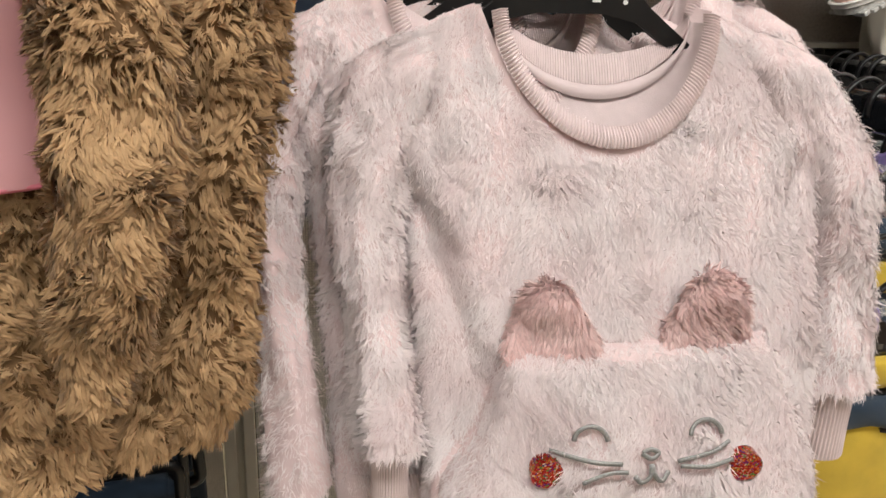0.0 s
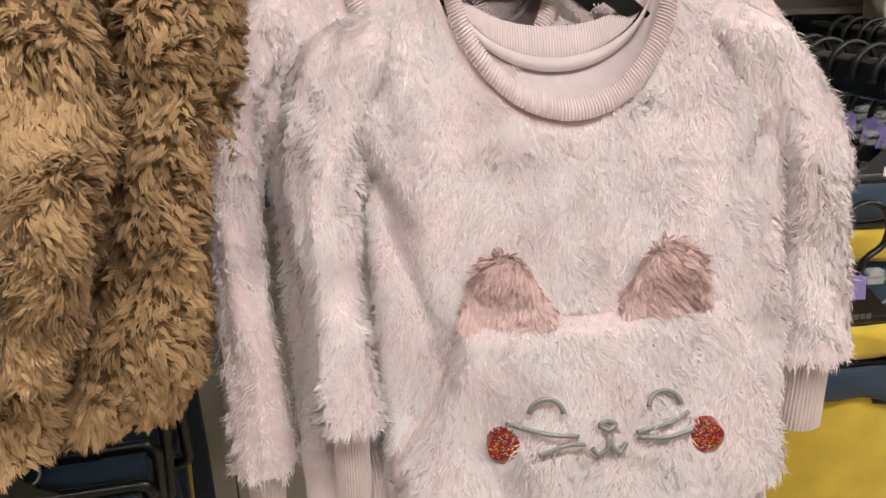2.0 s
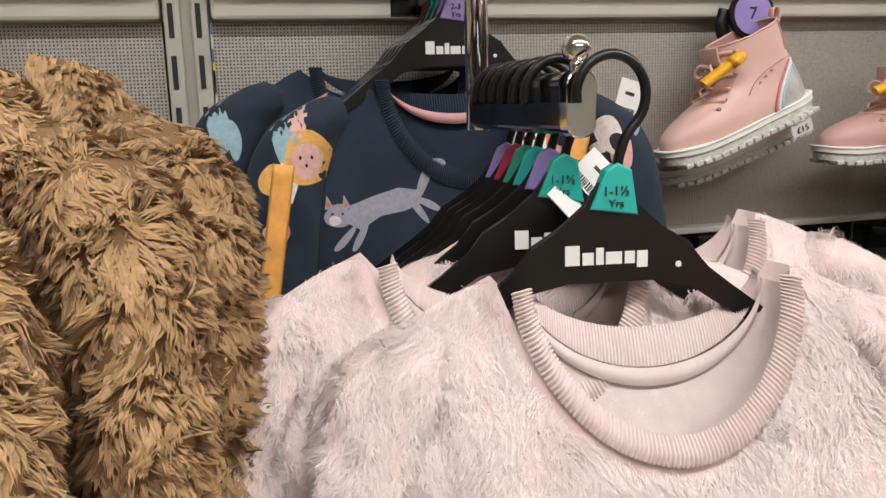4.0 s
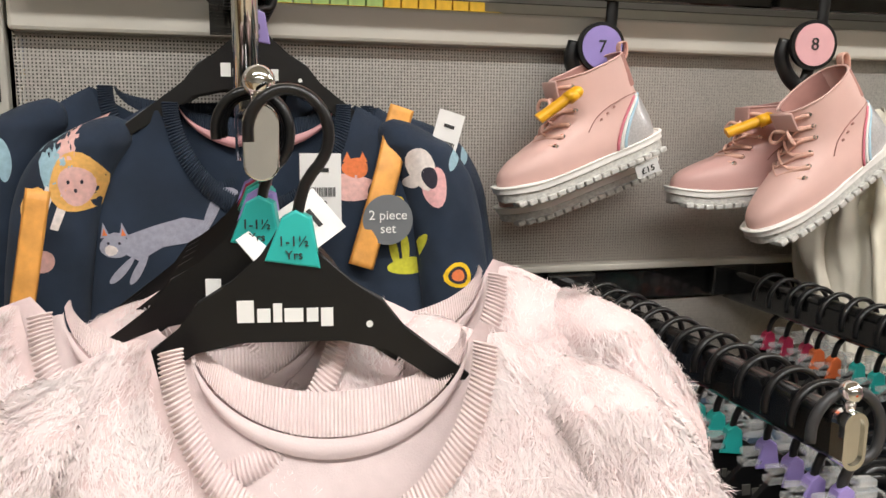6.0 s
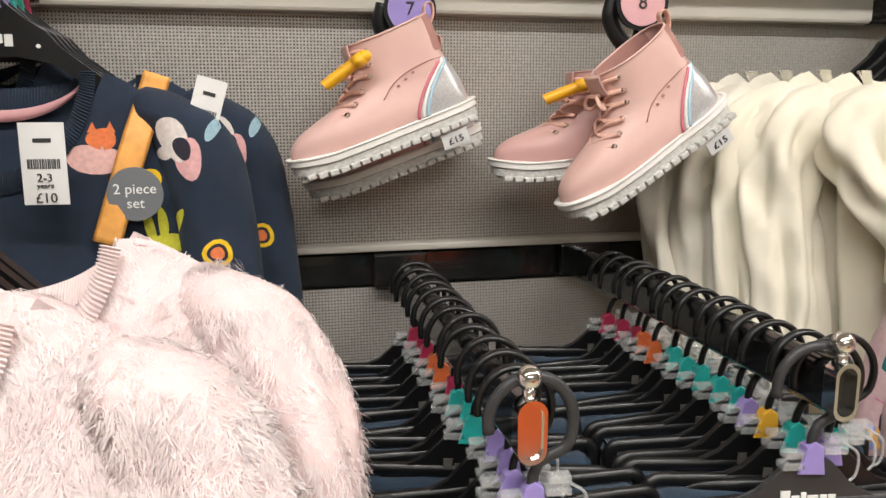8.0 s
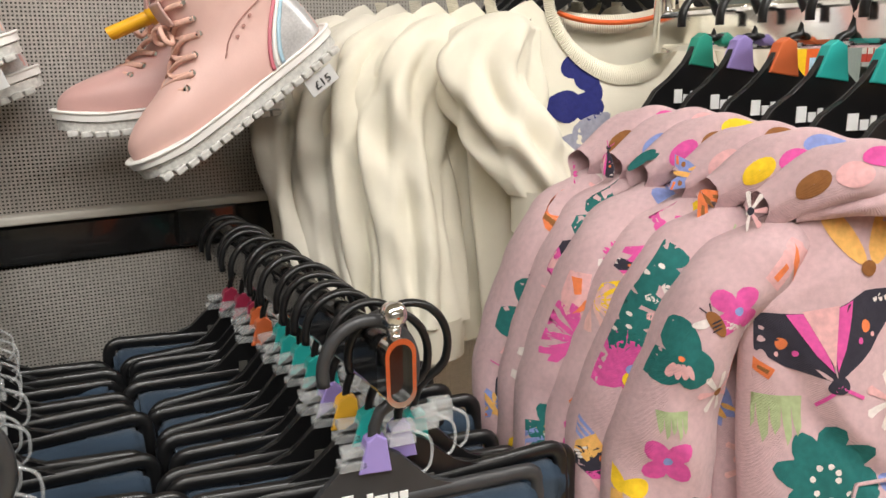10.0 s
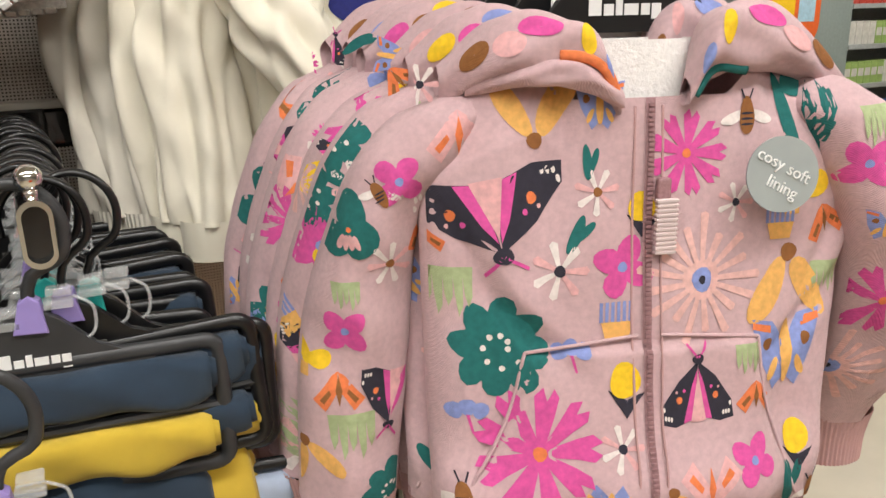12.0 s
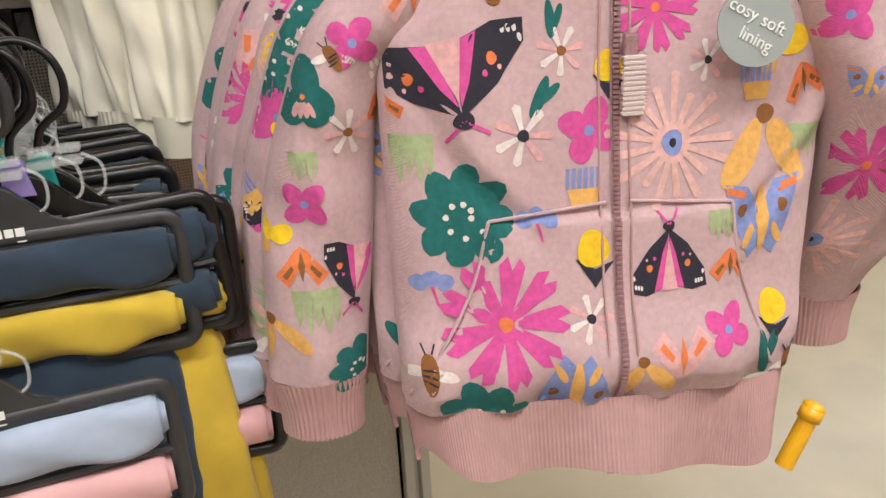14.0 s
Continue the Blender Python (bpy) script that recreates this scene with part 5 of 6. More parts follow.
    for side in (-1, 1):
        g = []
        for u in np.linspace(0, 1, 10):
            z = 0.024 + u * 0.058
            start = 0.128 + 0.040 * u ** 1.6
            end = np.interp(z, p[:, 0], p[:, 2]) - 0.0006
            g.append([((start + (end - start) * w), skin(start + (end - start) * w, z, side) + side * 0.0006, z) for w in np.linspace(0, 1, 12)])
        g = np.array(g) * size
        link("heel_patch", mesh_of("heel_patch", g.reshape(-1, 3), grid_faces(10, 12, False)), "heel_silver", b, "silver grey heel patch")
        for k, col in enumerate(("stripe_red", "midsole", "stripe_blue")):
            pts = [((0.126 + 0.005 * k + 0.040 * u ** 1.6) * size, (skin(0.126 + 0.005 * k + 0.040 * u ** 1.6, 0.024 + u * 0.056, side) + side * 0.0009) * size, (0.024 + u * 0.056) * size) for u in np.linspace(0, 1, 9)]
            swept("stripe", smooth_path(pts, 24), 0.0018 * size, col, b, 0.0007, 6)
        bm = bmesh.new()
        for k in range(3):
            x, z = 0.118 + 0.009 * k, 0.069 + 0.0045 * k
            y = skin(x, z, side)
            cyl(bm, (x * size, y * size, z * size), (x * size, (y + side * 0.0008) * size, z * size), 0.0016 * size, 10)
        part("punched_holes", bm, "boot_lining", b)["kind"] = "stuff"
        seam = [(x * size, (skin(x, z, side) + side * 0.0003) * size, z * size) for x, z in ((0.100, 0.060), (0.112, 0.072), (0.128, 0.080), (0.150, 0.084), (0.170, 0.083))]
        swept("seam", smooth_path(seam, 24), 0.0006, "boot_lining", b, seg=5)
    # eyelets, laces, tongue
    rows = [(0.052, 0.058), (0.063, 0.066), (0.074, 0.077), (0.086, 0.090), (0.089, 0.104), (0.090, 0.120)]
    for x, z in rows:
        for side in (-1, 1):
            bm = bmesh.new()
            cx = x + 0.011
            y = skin(cx, z, side)
            bmesh.ops.create_cone(bm, cap_ends=True, segments=5 if z > 0.115 else 12, radius1=0.0034 * size, radius2=0.002 * size, depth=0.002 * size, matrix=Matrix.Translation((cx * size, y * size, z * size)) @ pose(0, 0, 0, side * -90))
            part("eyelet", bm, "chrome", b, "small metal eyelet")
    for (xa, za), (xb, zb) in zip(rows[:-1], rows[1:-1] + rows[-1:]):
        for side in (-1, 1):
            y0 = skin(xa + 0.011, za, side)
            pts = [(xa + 0.011, y0 + side * 0.001, za), (xa + 0.001, y0 * 0.55, za + 0.004), (xa - 0.002 + 0.3 * (xb - xa), 0, za + 0.008), (xb - 0.001, -y0 * 0.55, zb + 0.002), (xb + 0.010, -y0 * 1.02, zb)]
            v, f = sweep(smooth_path(np.array(pts) * size, 22), 0.0024 * size, 0.0010 * size, 6)
            link("lace", mesh_of("lace", v, f), "lace", b)
    for side in (-1, 1):
        loop = smooth_path(np.array([(0.086, 0.0, 0.106), (0.078, side * 0.010, 0.112), (0.074, side * 0.016, 0.102), (0.078, side * 0.013, 0.096), (0.085, 0.002, 0.104)]) * size, 26)
        v, f = sweep(loop, 0.0022 * size, 0.0010 * size, 6)
        link("bow", mesh_of("bow", v, f), "lace", b, "pink lace bow")
    tongue = [(0.086, 0, 0.108), (0.086, 0, 0.122), (0.087, 0, 0.132)]
    v, f = sweep(smooth_path(np.array(tongue) * size, 12), 0.0022 * size, 0.017 * size, 12)
    link("tongue", mesh_of("tongue", v, f), leather, b)
    loop = smooth_path(np.array([(0.172, 0, 0.118), (0.181, 0, 0.132), (0.183, 0, 0.145), (0.176, 0, 0.146), (0.172, 0, 0.132)]) * size, 22)
    swept("pull_loop", loop, 0.0012 * size, "lace", b, 0.005 * size, 8)
    if tag:
        st = part("security_tag", cyl(bmesh.new(), (0.052, -0.028, 0.098), (0.088, -0.036, 0.112), 0.0068, 18), "yellow_tag", b, "yellow plastic security tag")
        bm = cyl(bmesh.new(), (0.084, -0.036, 0.110), (0.094, -0.038, 0.114), 0.0084, 18, 0.0078)
        ball(bm, (0.094, -0.038, 0.114), 0.0078)
        part("tag_head", bm, "yellow_tag", st, smooth=True)
    if price:
        pc = boxed("price_card", (0.140, 0.168, -0.030, -0.0292, -0.022, -0.004), "card_grey", b, 0.0002, "grey price card under the sole")
        lettering("£15", 0.011, 0.154, -0.0306, -0.0145, "dark_print", pc)
    return b


boot(pose(0.505, 0.925, 1.297, 0, -20, 3), "pink leather ankle boot with white sole and yellow tag", "boot_pink", 1.0, True, True)
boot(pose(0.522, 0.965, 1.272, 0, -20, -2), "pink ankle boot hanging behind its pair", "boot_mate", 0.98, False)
boot(pose(0.760, 0.850, 1.260, 0, -34, 2), "pink leather ankle boot with white sole and laces", "boot_pink", 1.0, False, True)
boot(pose(0.705, 0.935, 1.293, 0, -5, -8), "pink ankle boot in shaded colour with a yellow security tag", "boot_mate", 0.98, True)


def size_disc(x, y, z, digit, colour, yaw, tip):
    d = empty("size_disc_hook", pose(x, y, z, 0, 0, yaw), "black plastic shoe hook with a round " + colour + " size disc", "size disc", "shoe size discs")
    part("rim", cyl(bmesh.new(), (0, -0.001, 0), (0, 0.005, 0), 0.0265, 36), "black_plastic", d)
    disc = part("disc", cyl(bmesh.new(), (0, -0.0024, 0), (0, 0.001, 0), 0.0225, 36), "purple_tab" if colour == "purple" else "pink_tab", d, colour + " paper disc")
    lettering(digit, 0.019, 0, -0.0030, 0, "dark_print", disc)
    swept("stem", smooth_path([(0.016, 0.012, 0.09), (0.014, 0.010, 0.03), (0.006, 0.012, -0.015), (-0.004, 0.010, -0.048)], 20), 0.007, "black_plastic", d, 0.003, 8)
    swept("clip_arm", smooth_path([(-0.024, 0.014, 0.006), (-0.028, 0.014, -0.014), (-0.016, 0.014, -0.036), (0.004, 0.012, -0.05)], 18), 0.009, "black_plastic", d, 0.006, 8)
    swept("clip_grip", smooth_path([(-0.018, -0.012 + tip, -0.05), (0.0, 0.006, -0.046), (0.020, 0.012, -0.052)], 12), 0.006, "black_plastic", d, 0.004, 8)
    return d


M["pink_tab"] = mat("pink_disc", (0.72, 0.40, 0.42), 0.45, var=0.05)
size_disc(0.619, 0.950, 1.466, "7", "purple", -4, 0)
size_disc(0.846, 0.900, 1.472, "8", "pink", -8, 0)


# ---- trouser hangers on the two straight rails ----
def ring_bar(outline, r, parent, name="frame", material="black_plastic"):
    v, f = sweep([(x, 0, z) for x, z in outline], r, r * 0.75, 8, closed=True)
    return link(name, mesh_of(name, v, f), material, parent)


def rounded_rect(x0, x1, z0, z1, r, n=5):
    out = []
    for cx, cz, a0 in ((x1 - r, z1 - r, 0), (x0 + r, z1 - r, 90), (x0 + r, z0 + r, 180), (x1 - r, z0 + r, 270)):
        for i in range(n + 1):
            a = radians(a0 + 90 * i / n)
            out.append((cx + r * math.cos(a), cz + r * math.sin(a)))
    return out


def roll_of_cloth(x0, x1, z, hy, hz, material, parent, seed, label):
    """Trousers folded over a bar: a flat fold, rounder on top, with layers at its cut ends."""
    n, k = 40, 26
    t = np.linspace(0, 1, n)
    a = np.arange(k) * 2 * np.pi / k
    chunks = []
    for layer, (grow, trim) in enumerate(((1.0, 0.0), (0.72, 0.004))):
        x = x0 - trim + (x1 - x0 + 2 * trim) * t
        end = np.clip(np.minimum(t, 1 - t) * 30, 0, 1)
        w = grow * (0.86 + 0.14 * end ** 0.5)
        cy, cz = np.sign(np.cos(a)) * np.abs(np.cos(a)) ** 0.62, np.sign(np.sin(a)) * np.abs(np.sin(a)) ** 0.72
        sag = 0.0022 * np.sin(x * 52 + seed) + 0.0014 * np.sin(x * 121 + 2 * seed)
        y = w[:, None] * hy * cy[None] * (1 + 0.10 * np.sin(x * 66 + seed)[:, None]) + 0.0016 * np.sin(x[:, None] * 90 + 2.2 * cz[None] + seed)
        zz = z + w[:, None] * hz * cz[None] + sag[:, None] * (0.5 - 0.5 * cz[None]) + 0.0012 * np.abs(np.sin(x[:, None] * 44 + 1.7 * cz[None] + seed))
        v = np.stack([np.broadcast_to(x[:, None], y.shape), y, zz], -1).reshape(-1, 3)
        chunks.append((v, grid_faces(n, k, True) + [tuple(range(k)), tuple((n - 1) * k + j for j in range(k))[::-1]]))
    v, f = joined(chunks)
    return link("folded_trousers", mesh_of("folded_trousers", v, f), material, parent, label)


def trouser_hanger(m, tab, cloths, legs, words=None, grey=False):
    label = "black plastic frame hanger with folded " + cloths[0].replace("_", " ").replace(" cloth", "").replace(" trouser", "") + " trousers"
    h = empty("trouser_hanger", m, label, "hanger", "trouser hangers")
    plastic = "grey_plastic" if grey else "black_plastic"
    hook(h, -0.074, 0.006, 0.026 if grey else 0.0235, plastic, 0.0038 if grey else 0.0025, 0.0036)
    side = [(0.006, -0.066), (0.016, -0.072), (0.034, -0.092), (0.050, -0.099), (0.066, -0.099), (0.066, -0.107), (0.03, -0.107)]
    part("hanger_body", plate(bmesh.new(), side + [(-px, pz) for px, pz in side[::-1]], -0.0028, 0.0028, 0.001), plastic, h)
    ring_bar(rounded_rect(-0.104, 0.104, -0.188, -0.101, 0.009), 0.0055, h, material=plastic)
    part("middle_bar", cyl(bmesh.new(), (-0.102, 0, -0.146), (0.102, 0, -0.146), 0.0034, 8), plastic, h)
    brand_bars(h, 0, -0.101, 0.040, 0.010, -0.0033, "white_print" if grey else "brand_dim")
    tb = part("size_tab", plate(bmesh.new(), [(-0.009, -0.079), (0.010, -0.080), (0.0075, -0.060), (0.002, -0.056), (-0.004, -0.060)], -0.005, 0.005, 0.001), tab + "_tab", h, tab + " plastic size tab")
    if words:
        lettering(words[0], 0.0058, 0.001, -0.0054, -0.0685, "dark_print", tb)
        lettering(words[1], 0.005, 0.001, -0.0054, -0.0745, "dark_print", tb)
    for cx, cz in ((0.017, -0.060), (-0.012, -0.070)):
        bm = bmesh.new()
        for i in range(2):
            box(bm, cx - 0.008 + 0.002 * i, cx + 0.008, -0.005 + 0.001 * i, 0.005, cz - 0.006 + 0.0075 * i, cz - 0.001 + 0.0075 * i, 0.0008)
        clip = part("clip", bm, "clear_plastic", h, "clear plastic clip")
        swept("loop", smooth_path([(cx + 0.008, 0, cz), (cx + 0.018, 0, cz - 0.008), (cx + 0.017, 0, cz - 0.024), (cx + 0.006, 0, cz - 0.030)], 16), 0.0011, "clear_plastic", clip, seg=6)
    roll_of_cloth(-0.097, 0.097, -0.124, 0.012, 0.017, cloths[0], h, 1.0, "")
    roll_of_cloth(-0.095, 0.095, -0.166, 0.013, 0.016, cloths[1], h, 2.3, "")
    if legs:
        leg = Sleeve([(0, 0.004, -0.16, 0.088, 0.009), (0, 0.0, -0.25, 0.092, 0.011), (0.0, -0.002, -0.38, 0.09, 0.012), (0, 0, -0.52, 0.086, 0.010)], 0.002, 0.7)
        cloth("hanging_trouser", leg, legs, h, 20, 24)
    return h


protos = {}
combos = (("teal", ("navy_trouser", "yellow_cloth"), "navy_trouser"), ("purple", ("navy_trouser", "navy_trouser"), "yellow_cloth"), ("orange", ("navy_trouser", "yellow_cloth"), "navy_trouser"),
          ("crimson", ("navy_trouser", "navy_trouser"), "navy_trouser"), ("amber", ("navy_trouser", "yellow_cloth"), "yellow_cloth"))
order = {0.613: (1, 1, 1, 0, 0, 0, 3, 2, 2, 3, 3, 3), 0.830: (1, 0, 4, 1, 0, 0, 0, 0, 0, 2, 2, 3, 3, 3)}
rng = random.Random(11)
for rail_x, row in order.items():
    step = 0.36 / len(row)
    for i, k in enumerate(row):
        m = pose(rail_x + rng.uniform(-0.003, 0.003), 0.578 + step * i + rng.uniform(-0.004, 0.004), RAIL_Z + 0.0215, 0, rng.uniform(-4, 4), rng.uniform(-13, 6))
        if k in protos:
            copy_thing(protos[k], m)
        else:
            protos[k] = trouser_hanger(m, *combos[k])
# sets linked below the front of the rails
trouser_hanger(pose(0.616, 0.560, RAIL_Z + 0.0215, 0, 0, -5), "purple", ("navy_trouser", "yellow_cloth"), "navy_trouser", None, True)
trouser_hanger(pose(0.818, 0.572, RAIL_Z + 0.0215, 0, 0, -8), "purple", ("navy_trouser", "yellow_cloth"), "navy_trouser", None, True)
trouser_hanger(pose(0.788, 0.512, RAIL_Z - 0.062, 0, 0, -4), "purple", ("pale_blue_cloth", "pink_cloth"), "yellow_cloth", ("2-3", "Yrs"), True)
trouser_hanger(pose(0.852, 0.590, RAIL_Z + 0.0215, 0, 0, -12), "teal", ("navy_trouser", "yellow_cloth"), "yellow_cloth")
trouser_hanger(pose(0.868, 0.592, RAIL_Z - 0.088, 0, 0, -12), "amber", ("pale_blue_cloth", "pink_cloth"), "yellow_cloth")
trouser_hanger(pose(0.560, 0.530, RAIL_Z - 0.10, 0, 0, -6), "purple", ("yellow_cloth", "navy_trouser"), "yellow_cloth")

# a lower rail under the fur jackets
straight_rail(-0.14, 1.03, 0.47, True)
rng = random.Random(5)
for i in range(9):
    copy_thing(protos[(3, 1, 3)[i % 3]], pose(-0.14, 0.49 + 0.05 * i, 1.03 + 0.0215, 0, rng.uniform(-3, 3), rng.uniform(-8, 4)))


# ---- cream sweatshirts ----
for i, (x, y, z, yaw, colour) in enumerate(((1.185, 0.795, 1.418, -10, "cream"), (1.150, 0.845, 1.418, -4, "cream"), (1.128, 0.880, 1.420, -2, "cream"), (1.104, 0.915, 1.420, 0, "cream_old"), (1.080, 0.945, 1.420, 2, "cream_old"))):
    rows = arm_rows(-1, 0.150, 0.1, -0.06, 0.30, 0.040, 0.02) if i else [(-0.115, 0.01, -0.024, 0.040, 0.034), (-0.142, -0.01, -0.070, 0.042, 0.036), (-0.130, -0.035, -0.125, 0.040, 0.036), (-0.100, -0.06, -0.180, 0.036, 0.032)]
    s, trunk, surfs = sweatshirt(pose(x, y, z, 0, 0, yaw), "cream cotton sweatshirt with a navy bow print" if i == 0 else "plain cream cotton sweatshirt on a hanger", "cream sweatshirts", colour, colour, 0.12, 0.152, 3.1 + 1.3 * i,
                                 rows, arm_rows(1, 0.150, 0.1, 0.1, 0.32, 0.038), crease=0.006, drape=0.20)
    if i == 0:
        p = Print([trunk], ["cobalt", "grey", "orange", "ink", "rose"])
        p.oval(-0.052, -0.075, 0.014, 0.011, 0, "cobalt")
        p.oval(-0.040, -0.086, 0.013, 0.011, -30, "cobalt")
        p.oval(-0.034, -0.098, 0.009, 0.012, 10, "cobalt")
        p.oval(-0.064, -0.110, 0.019, 0.015, 0, "cobalt")
        p.oval(-0.040, -0.111, 0.015, 0.013, 0, "cobalt")
        p.oval(-0.035, -0.130, 0.022, 0.012, 20, "grey")
        p.oval(-0.055, -0.148, 0.026, 0.014, 10, "grey")
        p.poly(-0.095, -0.09, 0.012, 0, [(-1, -0.2), (0.2, 0.0), (0.9, 0.7), (0.1, 0.1), (-1, -0.1)], "ink")
        p.poly(-0.095, -0.10, 0.012, 0, [(-1, -0.2), (0.2, 0.0), (0.9, 0.7), (0.1, 0.1), (-1, -0.1)], "ink")
        p.oval(-0.02, -0.152, 0.012, 0.009, 0, "orange")
        p.build(s, "navy sequin bow and grey bird print")
        swept("collar_trim", smooth_path([(-0.066 * math.cos(t), 0.016, -0.016 - 0.018 * math.sin(t)) for t in np.linspace(0, math.pi, 9)], 30), 0.0025, "sign_orange", s, label="orange neck trim")
for i in range(6):
    top_hanger("clothes_hanger", pose(1.205, 0.81 + 0.026 * i, 1.432, 0, 0, -6 + 2 * i), "teal", None, 1.375 + 0.115 + 0.0225 - 1.432, "black plastic hanger in a cream sweatshirt")


# ---- floral hoodies ----
MOTIFS = []
MOTIFS += [
    ("moth", -0.113, -0.095, 0.044, 12),
    ("moth", 0.016, -0.218, 0.027, 180),
    ("moth", -0.177, -0.218, 0.026, -12),
    ("bigflower", -0.111, -0.181, 0.031, -8),
    ("bigflower", -0.107, -0.311, 0.030, 60),
    ("bigflower", -0.182, -0.287, 0.020, 40),
    ("petals", -0.031, -0.134, 0.020, 20),
    ("petals", -0.169, -0.075, 0.016, 10),
    ("petals", 0.128, -0.075, 0.017, 0),
    ("petals", 0.053, -0.262, 0.016, 15),
    ("petals", -0.207, -0.171, 0.016, 0),
    ("daisy", -0.090, -0.246, 0.042, 0),
    ("daisy", 0.011, -0.065, 0.027, 40),
    ("daisy", 0.161, -0.174, 0.030, 0),
    ("rays", 0.020, -0.144, 0.042, 0),
]
MOTIFS += [
    ("rays", 0.153, -0.240, 0.037, 0),
    ("white", -0.072, -0.134, 0.019, 0),
    ("white", -0.047, -0.086, 0.015, 10),
    ("white", -0.036, -0.247, 0.015, 0),
    ("white", 0.044, -0.097, 0.013, 0),
    ("white", -0.152, -0.020, 0.013, 0),
    ("white", -0.176, -0.128, 0.015, 30),
    ("wings", -0.085, -0.054, 0.031, 0),
    ("wings", 0.085, -0.133, 0.039, 180),
    ("wings", -0.238, -0.249, 0.024, 200),
    ("wings", -0.006, -0.274, 0.023, 190),
    ("omoth", -0.131, -0.049, 0.021, 0),
    ("omoth", 0.021, -0.275, 0.022, 180),
    ("redmoth", -0.213, -0.211, 0.017, 0),
    ("redmoth", 0.114, -0.115, 0.017, 20),
    ("redmoth", 0.057, -0.222, 0.014, 0),
]
MOTIFS += [
    ("redmoth", -0.154, -0.115, 0.012, 20),
    ("fringe", -0.141, -0.143, 0.017, 0),
    ("fringe", 0.134, -0.049, 0.014, 0),
    ("fringe", -0.206, -0.239, 0.017, 0),
    ("fringe", -0.205, -0.145, 0.010, 0),
    ("fringe", 0.052, -0.195, 0.011, 0),
    ("fringe", 0.117, -0.152, 0.013, 0),
    ("bee", 0.052, -0.044, 0.017, 0),
    ("bee", 0.108, -0.304, 0.020, 10),
    ("bee", -0.139, -0.275, 0.017, 0),
    ("bee", -0.181, -0.083, 0.012, 30),
    ("blue", 0.084, -0.198, 0.030, 0),
    ("blue", -0.047, -0.291, 0.027, 180),
    ("blue", -0.045, -0.033, 0.017, 0),
    ("blue", 0.143, -0.115, 0.012, 0),
    ("tulip", -0.032, -0.210, 0.017, 0),
]
MOTIFS += [
    ("tulip", -0.018, -0.101, 0.014, 0),
    ("tulip", 0.093, -0.264, 0.016, 0),
    ("yellow", 0.097, -0.090, 0.018, 0),
    ("yellow", -0.228, -0.191, 0.012, 0),
    ("leaf", -0.053, -0.068, 0.011, 5),
    ("leaf", -0.061, -0.112, 0.013, -25),
    ("leaf", 0.084, -0.288, 0.018, 10),
    ("leaf", 0.167, -0.088, 0.021, 0),
    ("plant", 0.093, -0.046, 0.032, 0),
    ("tealbud", -0.201, -0.105, 0.021, 10),
    ("brown", -0.108, -0.007, 0.010, 0),
    ("brown", 0.176, -0.175, 0.008, 0),
    ("blueflower", -0.133, -0.223, 0.014, 0),
    ("blueflower", -0.066, -0.187, 0.013, 0),
    ("comb", -0.035, -0.169, 0.013, 0),
    ("comb", 0.078, -0.113, 0.012, 0),
]
COLOURS = ["ink", "magenta", "rose", "orange", "teal", "white", "yellow", "amber", "brown", "blue", "green", "paleray"]


